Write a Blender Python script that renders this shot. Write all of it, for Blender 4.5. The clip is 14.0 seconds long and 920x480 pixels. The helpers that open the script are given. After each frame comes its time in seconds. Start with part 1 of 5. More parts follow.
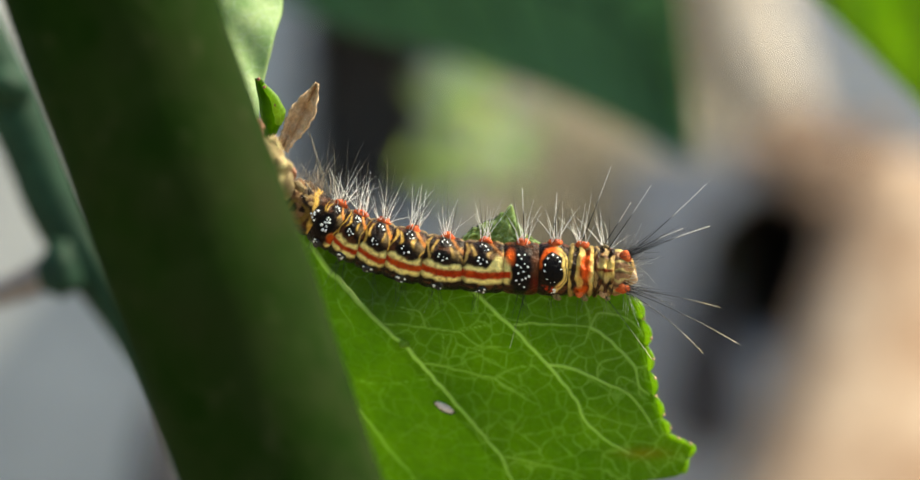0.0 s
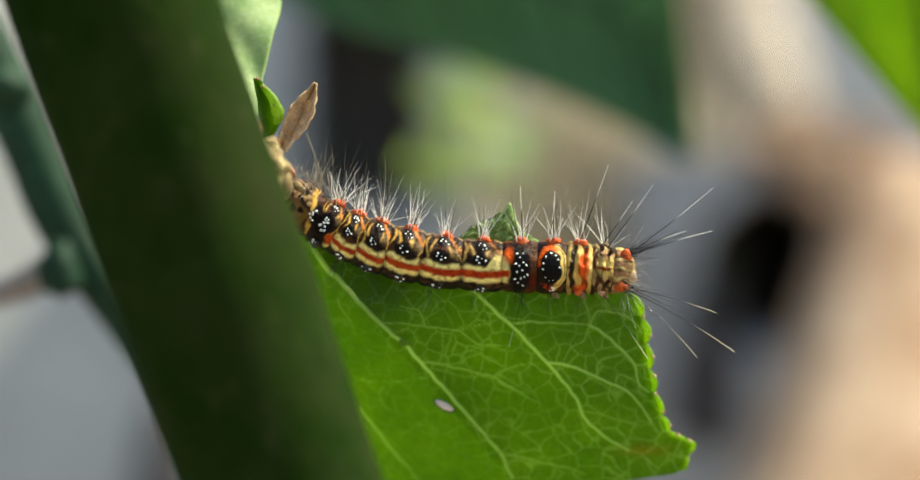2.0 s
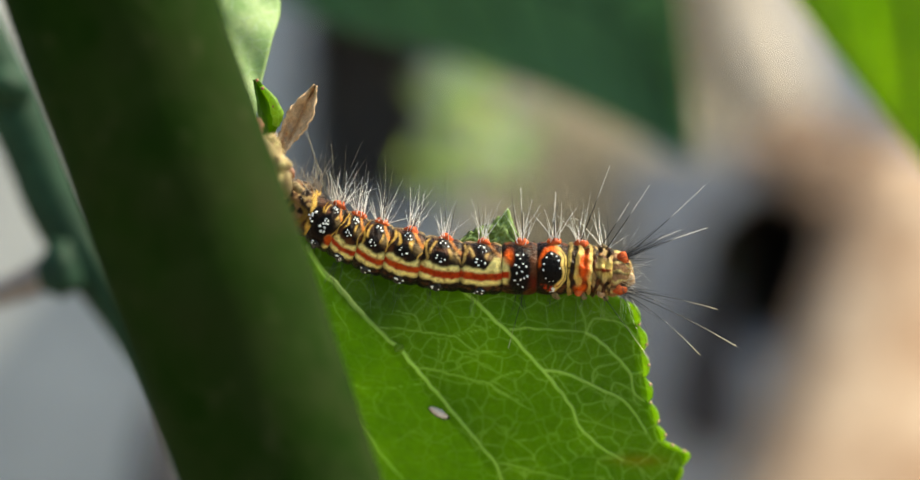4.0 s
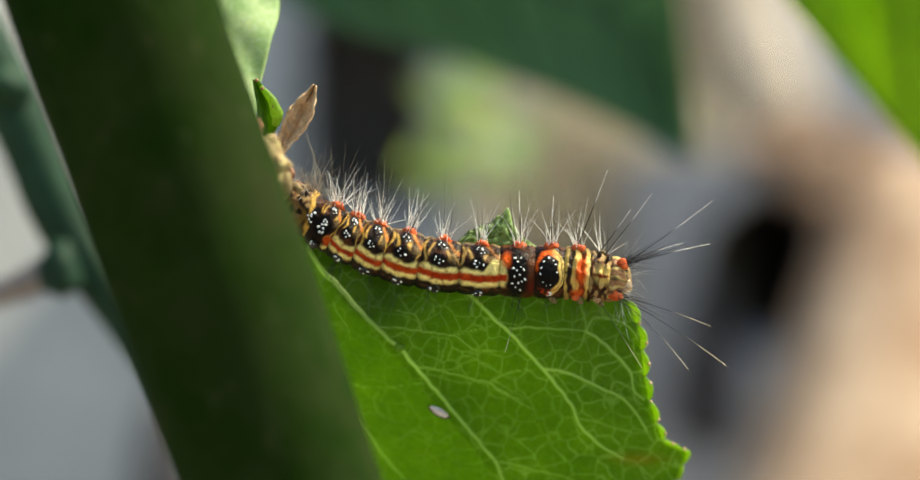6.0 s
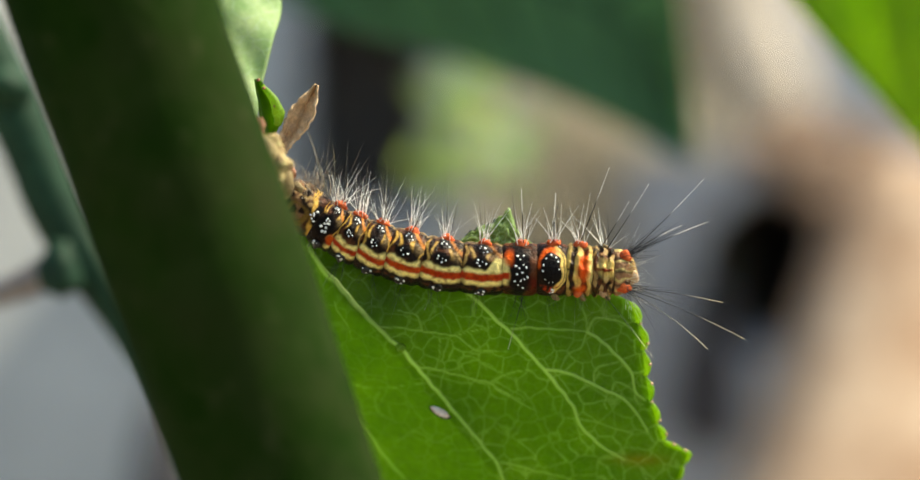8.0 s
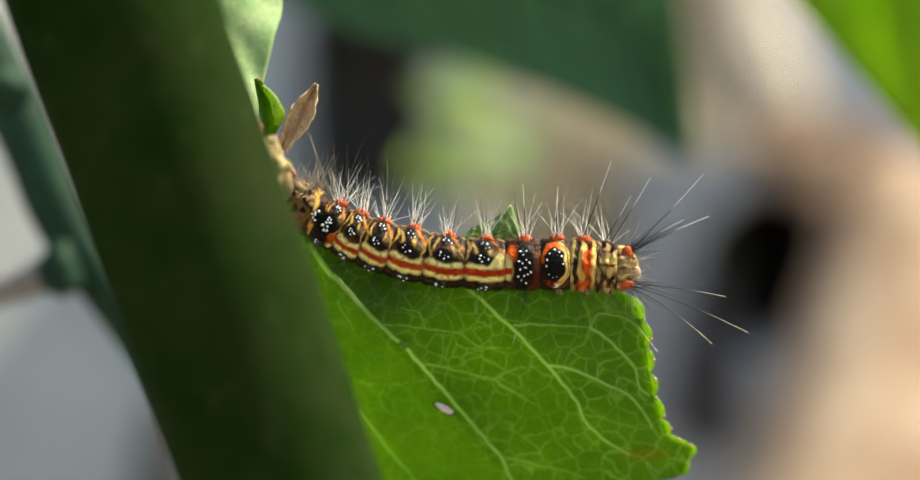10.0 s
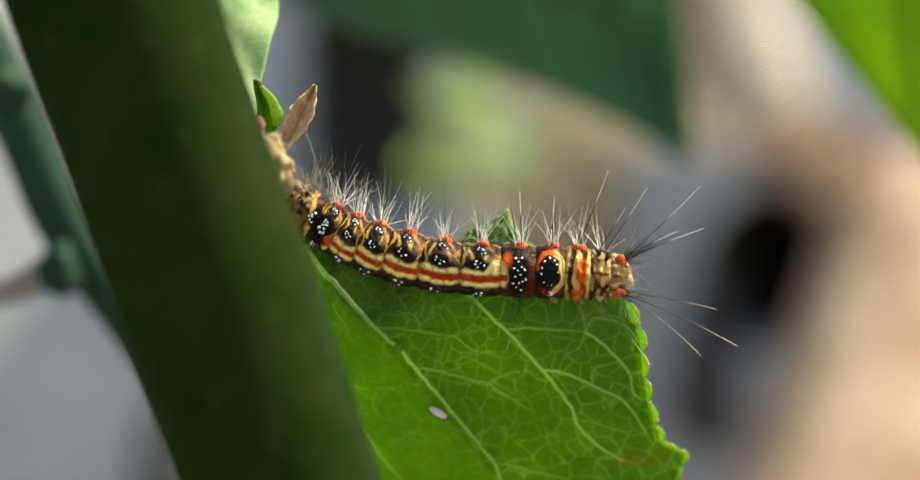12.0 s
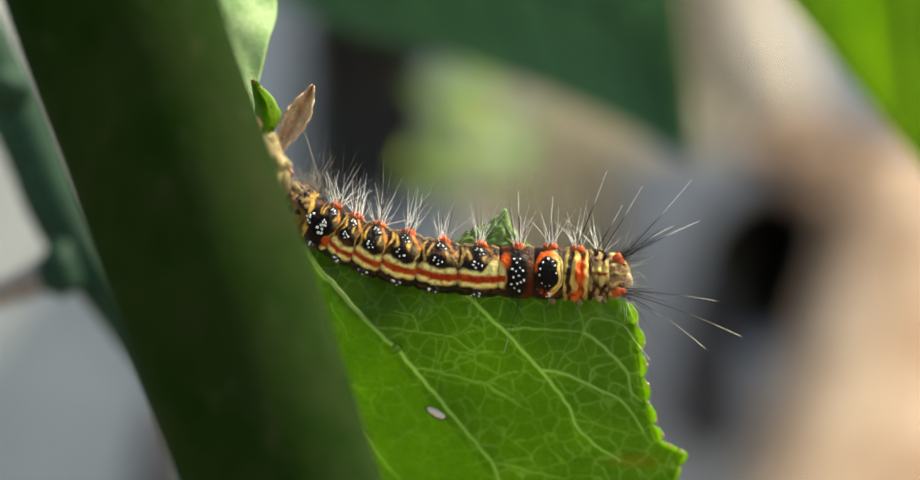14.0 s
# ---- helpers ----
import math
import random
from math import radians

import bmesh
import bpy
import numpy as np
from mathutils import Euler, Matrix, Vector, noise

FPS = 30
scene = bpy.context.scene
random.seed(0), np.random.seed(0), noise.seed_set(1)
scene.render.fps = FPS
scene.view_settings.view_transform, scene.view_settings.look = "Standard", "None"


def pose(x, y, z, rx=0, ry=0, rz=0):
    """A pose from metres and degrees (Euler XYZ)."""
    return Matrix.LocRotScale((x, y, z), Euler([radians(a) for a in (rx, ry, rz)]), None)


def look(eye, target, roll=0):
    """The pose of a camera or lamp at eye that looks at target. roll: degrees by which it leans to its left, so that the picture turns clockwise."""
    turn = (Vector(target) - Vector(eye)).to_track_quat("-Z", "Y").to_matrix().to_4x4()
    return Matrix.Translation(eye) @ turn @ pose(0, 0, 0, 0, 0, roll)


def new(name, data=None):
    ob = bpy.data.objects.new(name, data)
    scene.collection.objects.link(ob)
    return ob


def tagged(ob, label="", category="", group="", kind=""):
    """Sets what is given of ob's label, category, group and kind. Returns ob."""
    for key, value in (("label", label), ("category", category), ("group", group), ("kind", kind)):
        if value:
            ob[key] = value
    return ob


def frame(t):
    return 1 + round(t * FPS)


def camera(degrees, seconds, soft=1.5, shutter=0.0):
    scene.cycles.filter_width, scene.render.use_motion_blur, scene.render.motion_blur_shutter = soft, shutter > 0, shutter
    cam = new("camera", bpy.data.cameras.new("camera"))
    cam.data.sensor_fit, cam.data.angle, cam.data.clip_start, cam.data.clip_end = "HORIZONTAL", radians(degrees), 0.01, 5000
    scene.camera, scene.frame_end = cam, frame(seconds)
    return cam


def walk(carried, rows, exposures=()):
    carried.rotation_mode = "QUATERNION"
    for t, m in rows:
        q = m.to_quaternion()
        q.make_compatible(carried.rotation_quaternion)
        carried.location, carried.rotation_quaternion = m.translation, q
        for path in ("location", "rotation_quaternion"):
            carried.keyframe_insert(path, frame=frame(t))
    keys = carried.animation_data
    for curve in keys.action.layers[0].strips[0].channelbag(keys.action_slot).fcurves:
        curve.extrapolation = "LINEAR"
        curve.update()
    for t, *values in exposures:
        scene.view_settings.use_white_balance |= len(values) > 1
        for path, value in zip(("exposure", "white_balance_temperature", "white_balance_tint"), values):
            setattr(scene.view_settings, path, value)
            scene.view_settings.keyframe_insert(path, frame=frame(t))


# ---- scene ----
import functools

cam = camera(20.0, 14.0, soft=1.5)
EYE = Vector((0.0, -0.234, 0.62))
walk(cam, [(0.0, look(EYE, EYE + Vector((0, 1, 0)))), (14.0, look(EYE, EYE + Vector((0, 1, 0))))],
     exposures=((0.0, 1.02, 7600, 2), (14.0, 1.02, 7600, 2)))
# macro lens focused on the caterpillar
cam.data.dof.use_dof = True
cam.data.dof.focus_distance = 0.2325
cam.data.dof.aperture_fstop = 11.5

# ---- light: clear daylight, sun high at the right and a little behind the subject ----
SUN_FROM = Vector((0.55, 0.13, 0.82)).normalized()
world = bpy.data.worlds.new("sky")
scene.world = world
world.use_nodes = True
wn = world.node_tree
sky = wn.nodes.new("ShaderNodeTexSky")
sky.sky_type = "NISHITA"
sky.sun_disc = False
sky.sun_elevation = math.asin(SUN_FROM.z)
sky.sun_rotation = math.atan2(SUN_FROM.x, SUN_FROM.y)
wn.links.new(sky.outputs[0], wn.nodes["Background"].inputs[0])
wn.nodes["Background"].inputs[1].default_value = 0.115
sun = new("sun", bpy.data.lights.new("sun", "SUN"))
sun.data.energy = 4.8
sun.data.angle = radians(0.5)
sun.data.color = (1.0, 0.93, 0.82)
sun.matrix_world = look(SUN_FROM * 5 + Vector((0, 0, 0.6)), (0, 0, 0.6))


# ---- materials ----
class Mat:
    """A node material with short ways to add nodes."""

    def __init__(self, name):
        self.m = bpy.data.materials.new(name)
        self.m.use_nodes = True
        self.t = self.m.node_tree
        self.b = self.t.nodes["Principled BSDF"]
        self.coord = None

    def node(self, kind, **given):
        n = self.t.nodes.new(kind)
        for k, v in given.items():
            n.inputs[k.replace("_", " ")].default_value = v
        return n

    def link(self, a, b):
        self.t.links.new(a, b)

    def place(self):
        if self.coord is None:
            self.coord = self.node("ShaderNodeTexCoord").outputs["Object"]
        return self.coord

    def noise(self, scale, detail=4.0, rough=0.6, stretch=None):
        n = self.node("ShaderNodeTexNoise", Scale=scale, Detail=detail, Roughness=rough)
        if stretch:
            mp = self.node("ShaderNodeMapping")
            mp.inputs["Scale"].default_value = stretch
            self.link(self.place(), mp.inputs[0])
            self.link(mp.outputs[0], n.inputs["Vector"])
        else:
            self.link(self.place(), n.inputs["Vector"])
        return n.outputs["Fac"]

    def ramp(self, fac, *stops):
        n = self.t.nodes.new("ShaderNodeValToRGB")
        el = n.color_ramp.elements
        while len(el) < len(stops):
            el.new(0.5)
        for e, (p, c) in zip(el, stops):
            e.position = p
            e.color = (*c, 1)
        self.link(fac, n.inputs[0])
        return n.outputs[0]

    def mix(self, fac, a, b, how="MIX"):
        n = self.t.nodes.new("ShaderNodeMix")
        n.data_type, n.blend_type = "RGBA", how
        for sock, v in ((n.inputs[0], fac), (n.inputs[6], a), (n.inputs[7], b)):
            if isinstance(v, (int, float)):
                sock.default_value = v
            elif isinstance(v, tuple):
                sock.default_value = (*v, 1)
            else:
                self.link(v, sock)
        return n.outputs[2]

    def bump(self, height, strength=0.3, distance=0.0002):
        n = self.node("ShaderNodeBump", Strength=strength, Distance=distance)
        self.link(height, n.inputs["Height"])
        self.link(n.outputs[0], self.b.inputs["Normal"])
        return n

    def done(self, color=None, rough=0.6, spec=0.5, **extra):
        if color is not None:
            if isinstance(color, tuple):
                self.b.inputs["Base Color"].default_value = (*color, 1)
            else:
                self.link(color, self.b.inputs["Base Color"])
        self.b.inputs["Roughness"].default_value = rough
        self.b.inputs["Specular IOR Level"].default_value = spec
        for k, v in extra.items():
            self.b.inputs[k.replace("_", " ")].default_value = v
        return self.m

    def thin(self, color, share):
        """Lets light through a thin leaf or hair: mixes in a translucent layer."""
        tr = self.node("ShaderNodeBsdfTranslucent")
        if isinstance(color, tuple):
            tr.inputs[0].default_value = (*color, 1)
        else:
            self.link(color, tr.inputs[0])
        mx = self.node("ShaderNodeMixShader", Fac=share)
        self.link(self.b.outputs[0], mx.inputs[1])
        self.link(tr.outputs[0], mx.inputs[2])
        self.link(mx.outputs[0], self.t.nodes["Material Output"].inputs[0])


def speckled(name, dark, light, coarse, fine, rough=0.7, bump=0.3, depth=0.0005, spec=0.4, stretch=None):
    """A surface with two scales of variation and a fine relief."""
    a = Mat(name)
    base = a.ramp(a.noise(coarse, 3, stretch=stretch), (0.3, dark), (0.7, light))
    fleck = a.ramp(a.noise(fine, 5), (0.35, (0.72, 0.72, 0.72)), (0.65, (1.12, 1.12, 1.12)))
    a.bump(a.noise(fine, 6), bump, depth)
    return a.done(a.mix(1.0, base, fleck, "MULTIPLY"), rough, spec)


def leaf_material(name, dark, light, vein, cells, share=0.4, rough=0.45, coarse=120.0, net=0.9, ribs=False):
    """Leaf skin with a net of fine veins and light passing through."""
    a = Mat(name)
    base = a.ramp(a.noise(coarse, 3), (0.3, dark), (0.7, light))
    base = a.mix(1.0, base, a.ramp(a.noise(coarse * 12, 4), (0.3, (0.85, 0.85, 0.85)), (0.7, (1.1, 1.1, 1.1))), "MULTIPLY")
    warp = a.node("ShaderNodeTexNoise", Scale=cells * 1.3, Detail=2.0)
    a.link(a.place(), warp.inputs["Vector"])
    add = a.node("ShaderNodeVectorMath")
    add.operation = "MULTIPLY_ADD"
    add.inputs[1].default_value = (0.45 / cells,) * 3
    a.link(warp.outputs["Color"], add.inputs[0])
    a.link(a.place(), add.inputs[2])
    nets = []
    for scale, wide in ((cells, 0.06), (cells * 2.2, 0.07)):
        v = a.node("ShaderNodeTexVoronoi", Scale=scale)
        v.feature = "DISTANCE_TO_EDGE"
        a.link(add.outputs[0], v.inputs["Vector"])
        nets.append(a.ramp(v.outputs["Distance"], (0.0, (1, 1, 1)), (wide, (0, 0, 0))))
    patchy = a.ramp(a.noise(coarse * 1.5, 2), (0.35, (0.4,) * 3), (0.65, (1, 1, 1)))
    line = a.mix(1.0, nets[0], a.mix(0.3, (0, 0, 0), nets[1]), "LIGHTEN")
    line = a.mix(1.0, line, patchy, "MULTIPLY")
    line = a.mix(1.0, line, (net, net, net), "MULTIPLY")
    if ribs:
        rib = a.t.nodes.new("ShaderNodeAttribute")
        rib.attribute_name = "marking"
        split = a.t.nodes.new("ShaderNodeSeparateColor")
        a.link(rib.outputs["Color"], split.inputs[0])
        base = a.mix(a.ramp(split.outputs[2], (0.0, (0, 0, 0)), (1.0, (0.4, 0.4, 0.4))), base, (0.20, 0.13, 0.012))
        line = a.mix(1.0, line, a.ramp(split.outputs[1], (0.0, (0, 0, 0)), (1.0, (1, 1, 1))), "MULTIPLY")
        line = a.mix(1.0, line, a.ramp(split.outputs[0], (0.0, (0, 0, 0)), (1.0, (1, 1, 1))), "LIGHTEN")
    color = a.mix(line, base, vein)
    a.bump(line, 0.35, 0.0001)
    a.done(color, rough, 0.25)
    a.thin(a.mix(line, a.mix(1.0, base, (2.4, 2.0, 0.6), "MULTIPLY"), tuple(min(1.0, 1.95 * c) for c in vein)), share)
    return a.m


def painted(name, rough, spec, fine, bump=0.3, depth=0.00005):
    """Skin whose markings are carried by the mesh, with a fine grain over them."""
    a = Mat(name)
    at = a.t.nodes.new("ShaderNodeAttribute")
    at.attribute_name = "marking"
    grain = a.ramp(a.noise(fine, 4), (0.3, (0.82, 0.82, 0.82)), (0.7, (1.18, 1.18, 1.18)))
    a.bump(a.noise(fine, 5), bump, depth)
    return a.done(a.mix(1.0, at.outputs["Color"], grain, "MULTIPLY"), rough, spec)


M_LEAF = leaf_material("leaf_green", (0.062, 0.152, 0.009), (0.094, 0.196, 0.013), (0.33, 0.44, 0.18), 560.0, 0.62, net=0.5, ribs=True)
M_LEAF_RIM = leaf_material("leaf_rim", (0.13, 0.28, 0.03), (0.22, 0.37, 0.06), (0.34, 0.5, 0.1), 900.0, 0.55)
a = Mat("leaf_vein")
vein_color = a.ramp(a.noise(300, 4), (0.3, (0.34, 0.50, 0.18)), (0.7, (0.46, 0.60, 0.27)))
M_VEIN = a.done(vein_color, 0.5, 0.2)
a.thin(a.mix(1.0, vein_color, (1.6, 1.4, 1.4), "MULTIPLY"), 0.4)
M_PALE_LEAF = leaf_material("pale_leaf", (0.20, 0.36, 0.13), (0.41, 0.54, 0.29), (0.5, 0.6, 0.42), 500.0, 0.28, 0.6, 420.0, 0.4)
M_FLAP = leaf_material("torn_leaf", (0.12, 0.22, 0.05), (0.26, 0.38, 0.14), (0.40, 0.52, 0.26), 1100.0, 0.35, 0.5, 700.0, 0.9)
M_DARK_LEAF = leaf_material("dark_leaf", (0.045, 0.125, 0.055), (0.085, 0.21, 0.105), (0.10, 0.22, 0.12), 120.0, 0.26, 0.75, 30.0, 0.4)
M_BRIGHT_LEAF = leaf_material("bright_leaf", (0.17, 0.34, 0.016), (0.29, 0.47, 0.035), (0.32, 0.50, 0.05), 150.0, 0.6, 0.5, 60.0, 0.3)
M_BUSH_LEAF = leaf_material("bush_leaf", (0.18, 0.30, 0.14), (0.31, 0.45, 0.24), (0.32, 0.44, 0.26), 200.0, 0.4, 0.5, 40.0, 0.3)
a = Mat("stem_bark")
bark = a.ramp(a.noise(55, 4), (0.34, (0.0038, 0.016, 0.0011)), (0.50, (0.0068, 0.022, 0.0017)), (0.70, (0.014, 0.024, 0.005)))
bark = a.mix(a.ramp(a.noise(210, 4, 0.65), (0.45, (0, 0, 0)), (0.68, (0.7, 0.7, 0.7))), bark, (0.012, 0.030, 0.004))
# the skin turns to brown cork in patches, more of them lower down
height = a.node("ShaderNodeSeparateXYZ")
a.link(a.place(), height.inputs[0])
low_mask = a.ramp(height.outputs[2], (0.597, (1, 1, 1)), (0.622, (0.08, 0.08, 0.08)))
cork = a.mix(1.0, a.ramp(a.noise(130, 5, 0.7), (0.42, (0, 0, 0)), (0.58, (0.9, 0.9, 0.9))), low_mask, "MULTIPLY")
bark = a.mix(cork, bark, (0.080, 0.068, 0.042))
bark = a.mix(a.ramp(a.noise(480, 3), (0.62, (0, 0, 0)), (0.70, (0.7, 0.7, 0.7))), bark, (0.030, 0.040, 0.014))
a.bump(a.noise(900, 5), 0.5, 0.0003)
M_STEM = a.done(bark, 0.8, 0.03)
M_CORK = speckled("cork", (0.03, 0.035, 0.018), (0.07, 0.065, 0.04), 800, 3000, 0.8)
M_TEAL = speckled("young_stem", (0.007, 0.034, 0.018), (0.013, 0.052, 0.027), 60, 600, 0.65, 0.2, 0.0002, 0.2)
M_NODE = speckled("twig_bark", (0.13, 0.075, 0.04), (0.32, 0.25, 0.11), 900, 4000, 0.75, 0.8, 0.00015)
M_JOINT = speckled("leaf_joint", (0.34, 0.20, 0.11), (0.50, 0.44, 0.18), 1300, 5000, 0.75, 0.9, 0.0002)
M_BUD = speckled("bud_skin", (0.26, 0.09, 0.05), (0.42, 0.20, 0.12), 900, 4000, 0.7, 0.8, 0.00015)
M_HUSK = speckled("dry_leaf", (0.42, 0.26, 0.14), (0.74, 0.52, 0.32), 500, 3000, 0.75, 0.6, 0.0001)
M_SKIN = painted("caterpillar_skin", 0.36, 0.10, 4200, 0.75, 0.00014)
M_BLACK = Mat("black_wart").done((0.006, 0.005, 0.005), 0.28, 0.5)
M_ORANGE = speckled("orange_wart", (0.52, 0.065, 0.018), (0.78, 0.18, 0.055), 1500, 7000, 0.55, 0.5, 0.00006, 0.15)
M_WHITE = Mat("white_spot").done((0.85, 0.88, 0.9), 0.25, 0.6)
a = Mat("hair")
hair_at = a.t.nodes.new("ShaderNodeAttribute")
hair_at.attribute_name = "marking"
M_HAIR = a.done(hair_at.outputs["Color"], 0.3, 0.6)
a.thin(hair_at.outputs["Color"], 0.35)
M_SHEET = speckled("pale_board", (0.40, 0.40, 0.38), (0.57, 0.57, 0.54), 12, 160, 0.85, 0.3, 0.001)
M_CONCRETE = speckled("concrete", (0.48, 0.51, 0.55), (0.64, 0.67, 0.70), 9, 160, 0.85, 0.4, 0.002)
M_GREY = speckled("grey_block", (0.32, 0.335, 0.375), (0.46, 0.475, 0.52), 14, 200, 0.9, 0.5, 0.002)
M_POST = speckled("tan_wood", (0.29, 0.16, 0.088), (0.60, 0.455, 0.335), 15, 240, 0.75, 0.4, 0.001, 0.3, (3, 3, 0.6))
M_BARK = speckled("brown_bark", (0.14, 0.085, 0.055), (0.26, 0.165, 0.11), 40, 300, 0.85, 0.6, 0.002)
M_DEAD = speckled("dead_wood", (0.13, 0.10, 0.055), (0.24, 0.19, 0.11), 40, 300, 0.85, 0.6, 0.002)
M_PALE_BARK = speckled("pale_bark", (0.42, 0.365, 0.315), (0.60, 0.535, 0.47), 16, 200, 0.85, 0.4, 0.002)
M_STRAW = speckled("straw", (0.42, 0.36, 0.25), (0.64, 0.56, 0.42), 40, 300, 0.8)
M_SOIL = speckled("soil", (0.16, 0.13, 0.10), (0.27, 0.23, 0.18), 4, 90, 0.95, 0.6, 0.004)
# duller grey than the wall, for the vent lining and a side twig
M_SHAFT = speckled("dull_grey", (0.22, 0.20, 0.20), (0.32, 0.29, 0.29), 20, 200, 0.9)
# near black, so the depth shade of the pillar's hole is in the colour
M_HOLE_SHADE = speckled("hole_shade", (0.010, 0.009, 0.009), (0.018, 0.016, 0.016), 30, 300, 0.95, 0.3, 0.001, 0.1)
M_STONE = speckled("dark_stone", (0.03, 0.03, 0.035), (0.07, 0.065, 0.075), 20, 200, 0.8, 0.5, 0.002)


# ---- building ----
def mesh_of(name, verts, faces, material, smooth=True, marks=None):
    me = bpy.data.meshes.new(name)
    me.from_pydata([tuple(v) for v in verts], [], [tuple(f) for f in faces])
    me.materials.append(material)
    if smooth:
        me.polygons.foreach_set("use_smooth", [True] * len(me.polygons))
    if marks is not None:
        at = me.color_attributes.new("marking", "FLOAT_COLOR", "POINT")
        flat = np.ones((len(verts), 4), np.float32)
        flat[:, :3] = np.asarray(marks, np.float32)
        at.data.foreach_set("color", flat.ravel())
    me.update()
    return me


def where(ob):
    p = Vector(ob.location)
    return p + where(ob.parent) if ob.parent else p


def part(name, shape, material, parent=None, label="", at=None, smooth=True):
    """One mesh object from (verts, faces[, marks]) given in world metres, under a thing or a part; its origin is put at `at`."""
    verts, faces = np.asarray(shape[0], float), shape[1]
    base = Vector(at) if at is not None else (where(parent) if parent else Vector((0, 0, 0)))
    me = mesh_of(name, verts - np.array(base), faces, material, smooth, shape[2] if len(shape) > 2 else None)
    ob = new(name, me)
    if parent:
        ob.parent = parent
        ob.location = base - where(parent)
    else:
        ob.location = base
    if label:
        tagged(ob, label)
    return ob


def thing(name, at, label, category, group="", kind=""):
    ob = new(name)
    ob.empty_display_size = 0.01
    ob.location = at
    return tagged(ob, label, category, group, kind)


def joined(shapes):
    verts, faces, marks = [], [], []
    for s in shapes:
        k = len(verts)
        verts.extend(s[0])
        faces.extend([tuple(i + k for i in f) for f in s[1]])
        if len(s) > 2:
            marks.extend(s[2])
    return (verts, faces, marks) if marks else (verts, faces)


def glide(xs, ys, x):
    """A smooth curve through (xs, ys), read at x."""
    xs, ys, x = np.asarray(xs, float), np.asarray(ys, float), np.asarray(x, float)
    m = np.gradient(ys, xs)
    i = np.clip(np.searchsorted(xs, x) - 1, 0, len(xs) - 2)
    h = xs[i + 1] - xs[i]
    t = np.clip((x - xs[i]) / h, 0, 1)
    return ((1 + 2 * t) * (1 - t) ** 2 * ys[i] + t * (1 - t) ** 2 * h * m[i]
            + t * t * (3 - 2 * t) * ys[i + 1] - t * t * (1 - t) * h * m[i + 1])


def path(points, n):
    """n places along a smooth line through a few points."""
    p = np.asarray(points, float)
    s = np.linspace(0, len(p) - 1, n)
    k = np.arange(len(p))
    return np.stack([glide(k, p[:, j], s) for j in range(p.shape[1])], 1)


def tube(line, radii, sides=8, caps=True, rough=0.0, flat=1.0, grain=300.0):
    """A round tube along a line; rough makes it uneven."""
    line = np.asarray(line, float)
    n = len(line)
    radii = np.full(n, radii) if np.isscalar(radii) else np.asarray(radii, float)
    tang = np.gradient(line, axis=0)
    tang /= np.linalg.norm(tang, axis=1)[:, None] + 1e-12
    side = np.cross(tang[0], (0.0, 1.0, 0.0))
    if np.linalg.norm(side) < 0.2:
        side = np.cross(tang[0], (1.0, 0.0, 0.0))
    verts, faces = [], []
    for i in range(n):
        side = side - tang[i] * side.dot(tang[i])
        side /= np.linalg.norm(side)
        up = np.cross(side, tang[i])
        for j in range(sides):
            a = 2 * math.pi * j / sides
            d = side * math.cos(a) + up * math.sin(a) * flat
            p = line[i] + d * radii[i]
            if rough:
                p = p + d * radii[i] * rough * noise.noise(Vector(p) * grain)
            verts.append(p)
    for i in range(n - 1):
        for j in range(sides):
            k = (j + 1) % sides
            faces.append((i * sides + j, i * sides + k, (i + 1) * sides + k, (i + 1) * sides + j))
    if caps:
        faces.append(tuple(range(sides - 1, -1, -1)))
        faces.append(tuple((n - 1) * sides + j for j in range(sides)))
    return verts, faces


def blob(centre, size, rings=8, sides=12, rough=0.0, grain=2000.0, axis=(0, 0, 1)):
    """A lumpy ball."""
    c = np.asarray(centre, float)
    turn = np.array(Vector((0, 0, 1)).rotation_difference(Vector(axis)).to_matrix())
    size = np.asarray(size if not np.isscalar(size) else (size,) * 3, float)
    verts = [c + turn @ (size * (0, 0, 1))]
    for i in range(1, rings):
        th = math.pi * i / rings
        for j in range(sides):
            a = 2 * math.pi * j / sides
            v = np.array((math.sin(th) * math.cos(a), math.sin(th) * math.sin(a), math.cos(th)))
            w = c + turn @ (v * size)
            verts.append(w + (turn @ (v * size)) * rough * noise.noise(Vector(w) * grain) if rough else w)
    verts.append(c - turn @ (size * (0, 0, 1)))
    faces = [(0, 1 + j, 1 + (j + 1) % sides) for j in range(sides)]
    for i in range(rings - 2):
        for j in range(sides):
            k = (j + 1) % sides
            b = 1 + i * sides
            faces.append((b + j, b + sides + j, b + sides + k, b + k))
    last, b = len(verts) - 1, 1 + (rings - 2) * sides
    faces += [(last, b + (j + 1) % sides, b + j) for j in range(sides)]
    return verts, faces


def sheet(f, nu, nv):
    """A grid surface from f(u, v), both from 0 to 1."""
    verts = [f(i / nu, j / nv) for j in range(nv + 1) for i in range(nu + 1)]
    w = nu + 1
    faces = [(j * w + i, j * w + i + 1, (j + 1) * w + i + 1, (j + 1) * w + i) for j in range(nv) for i in range(nu)]
    return verts, faces


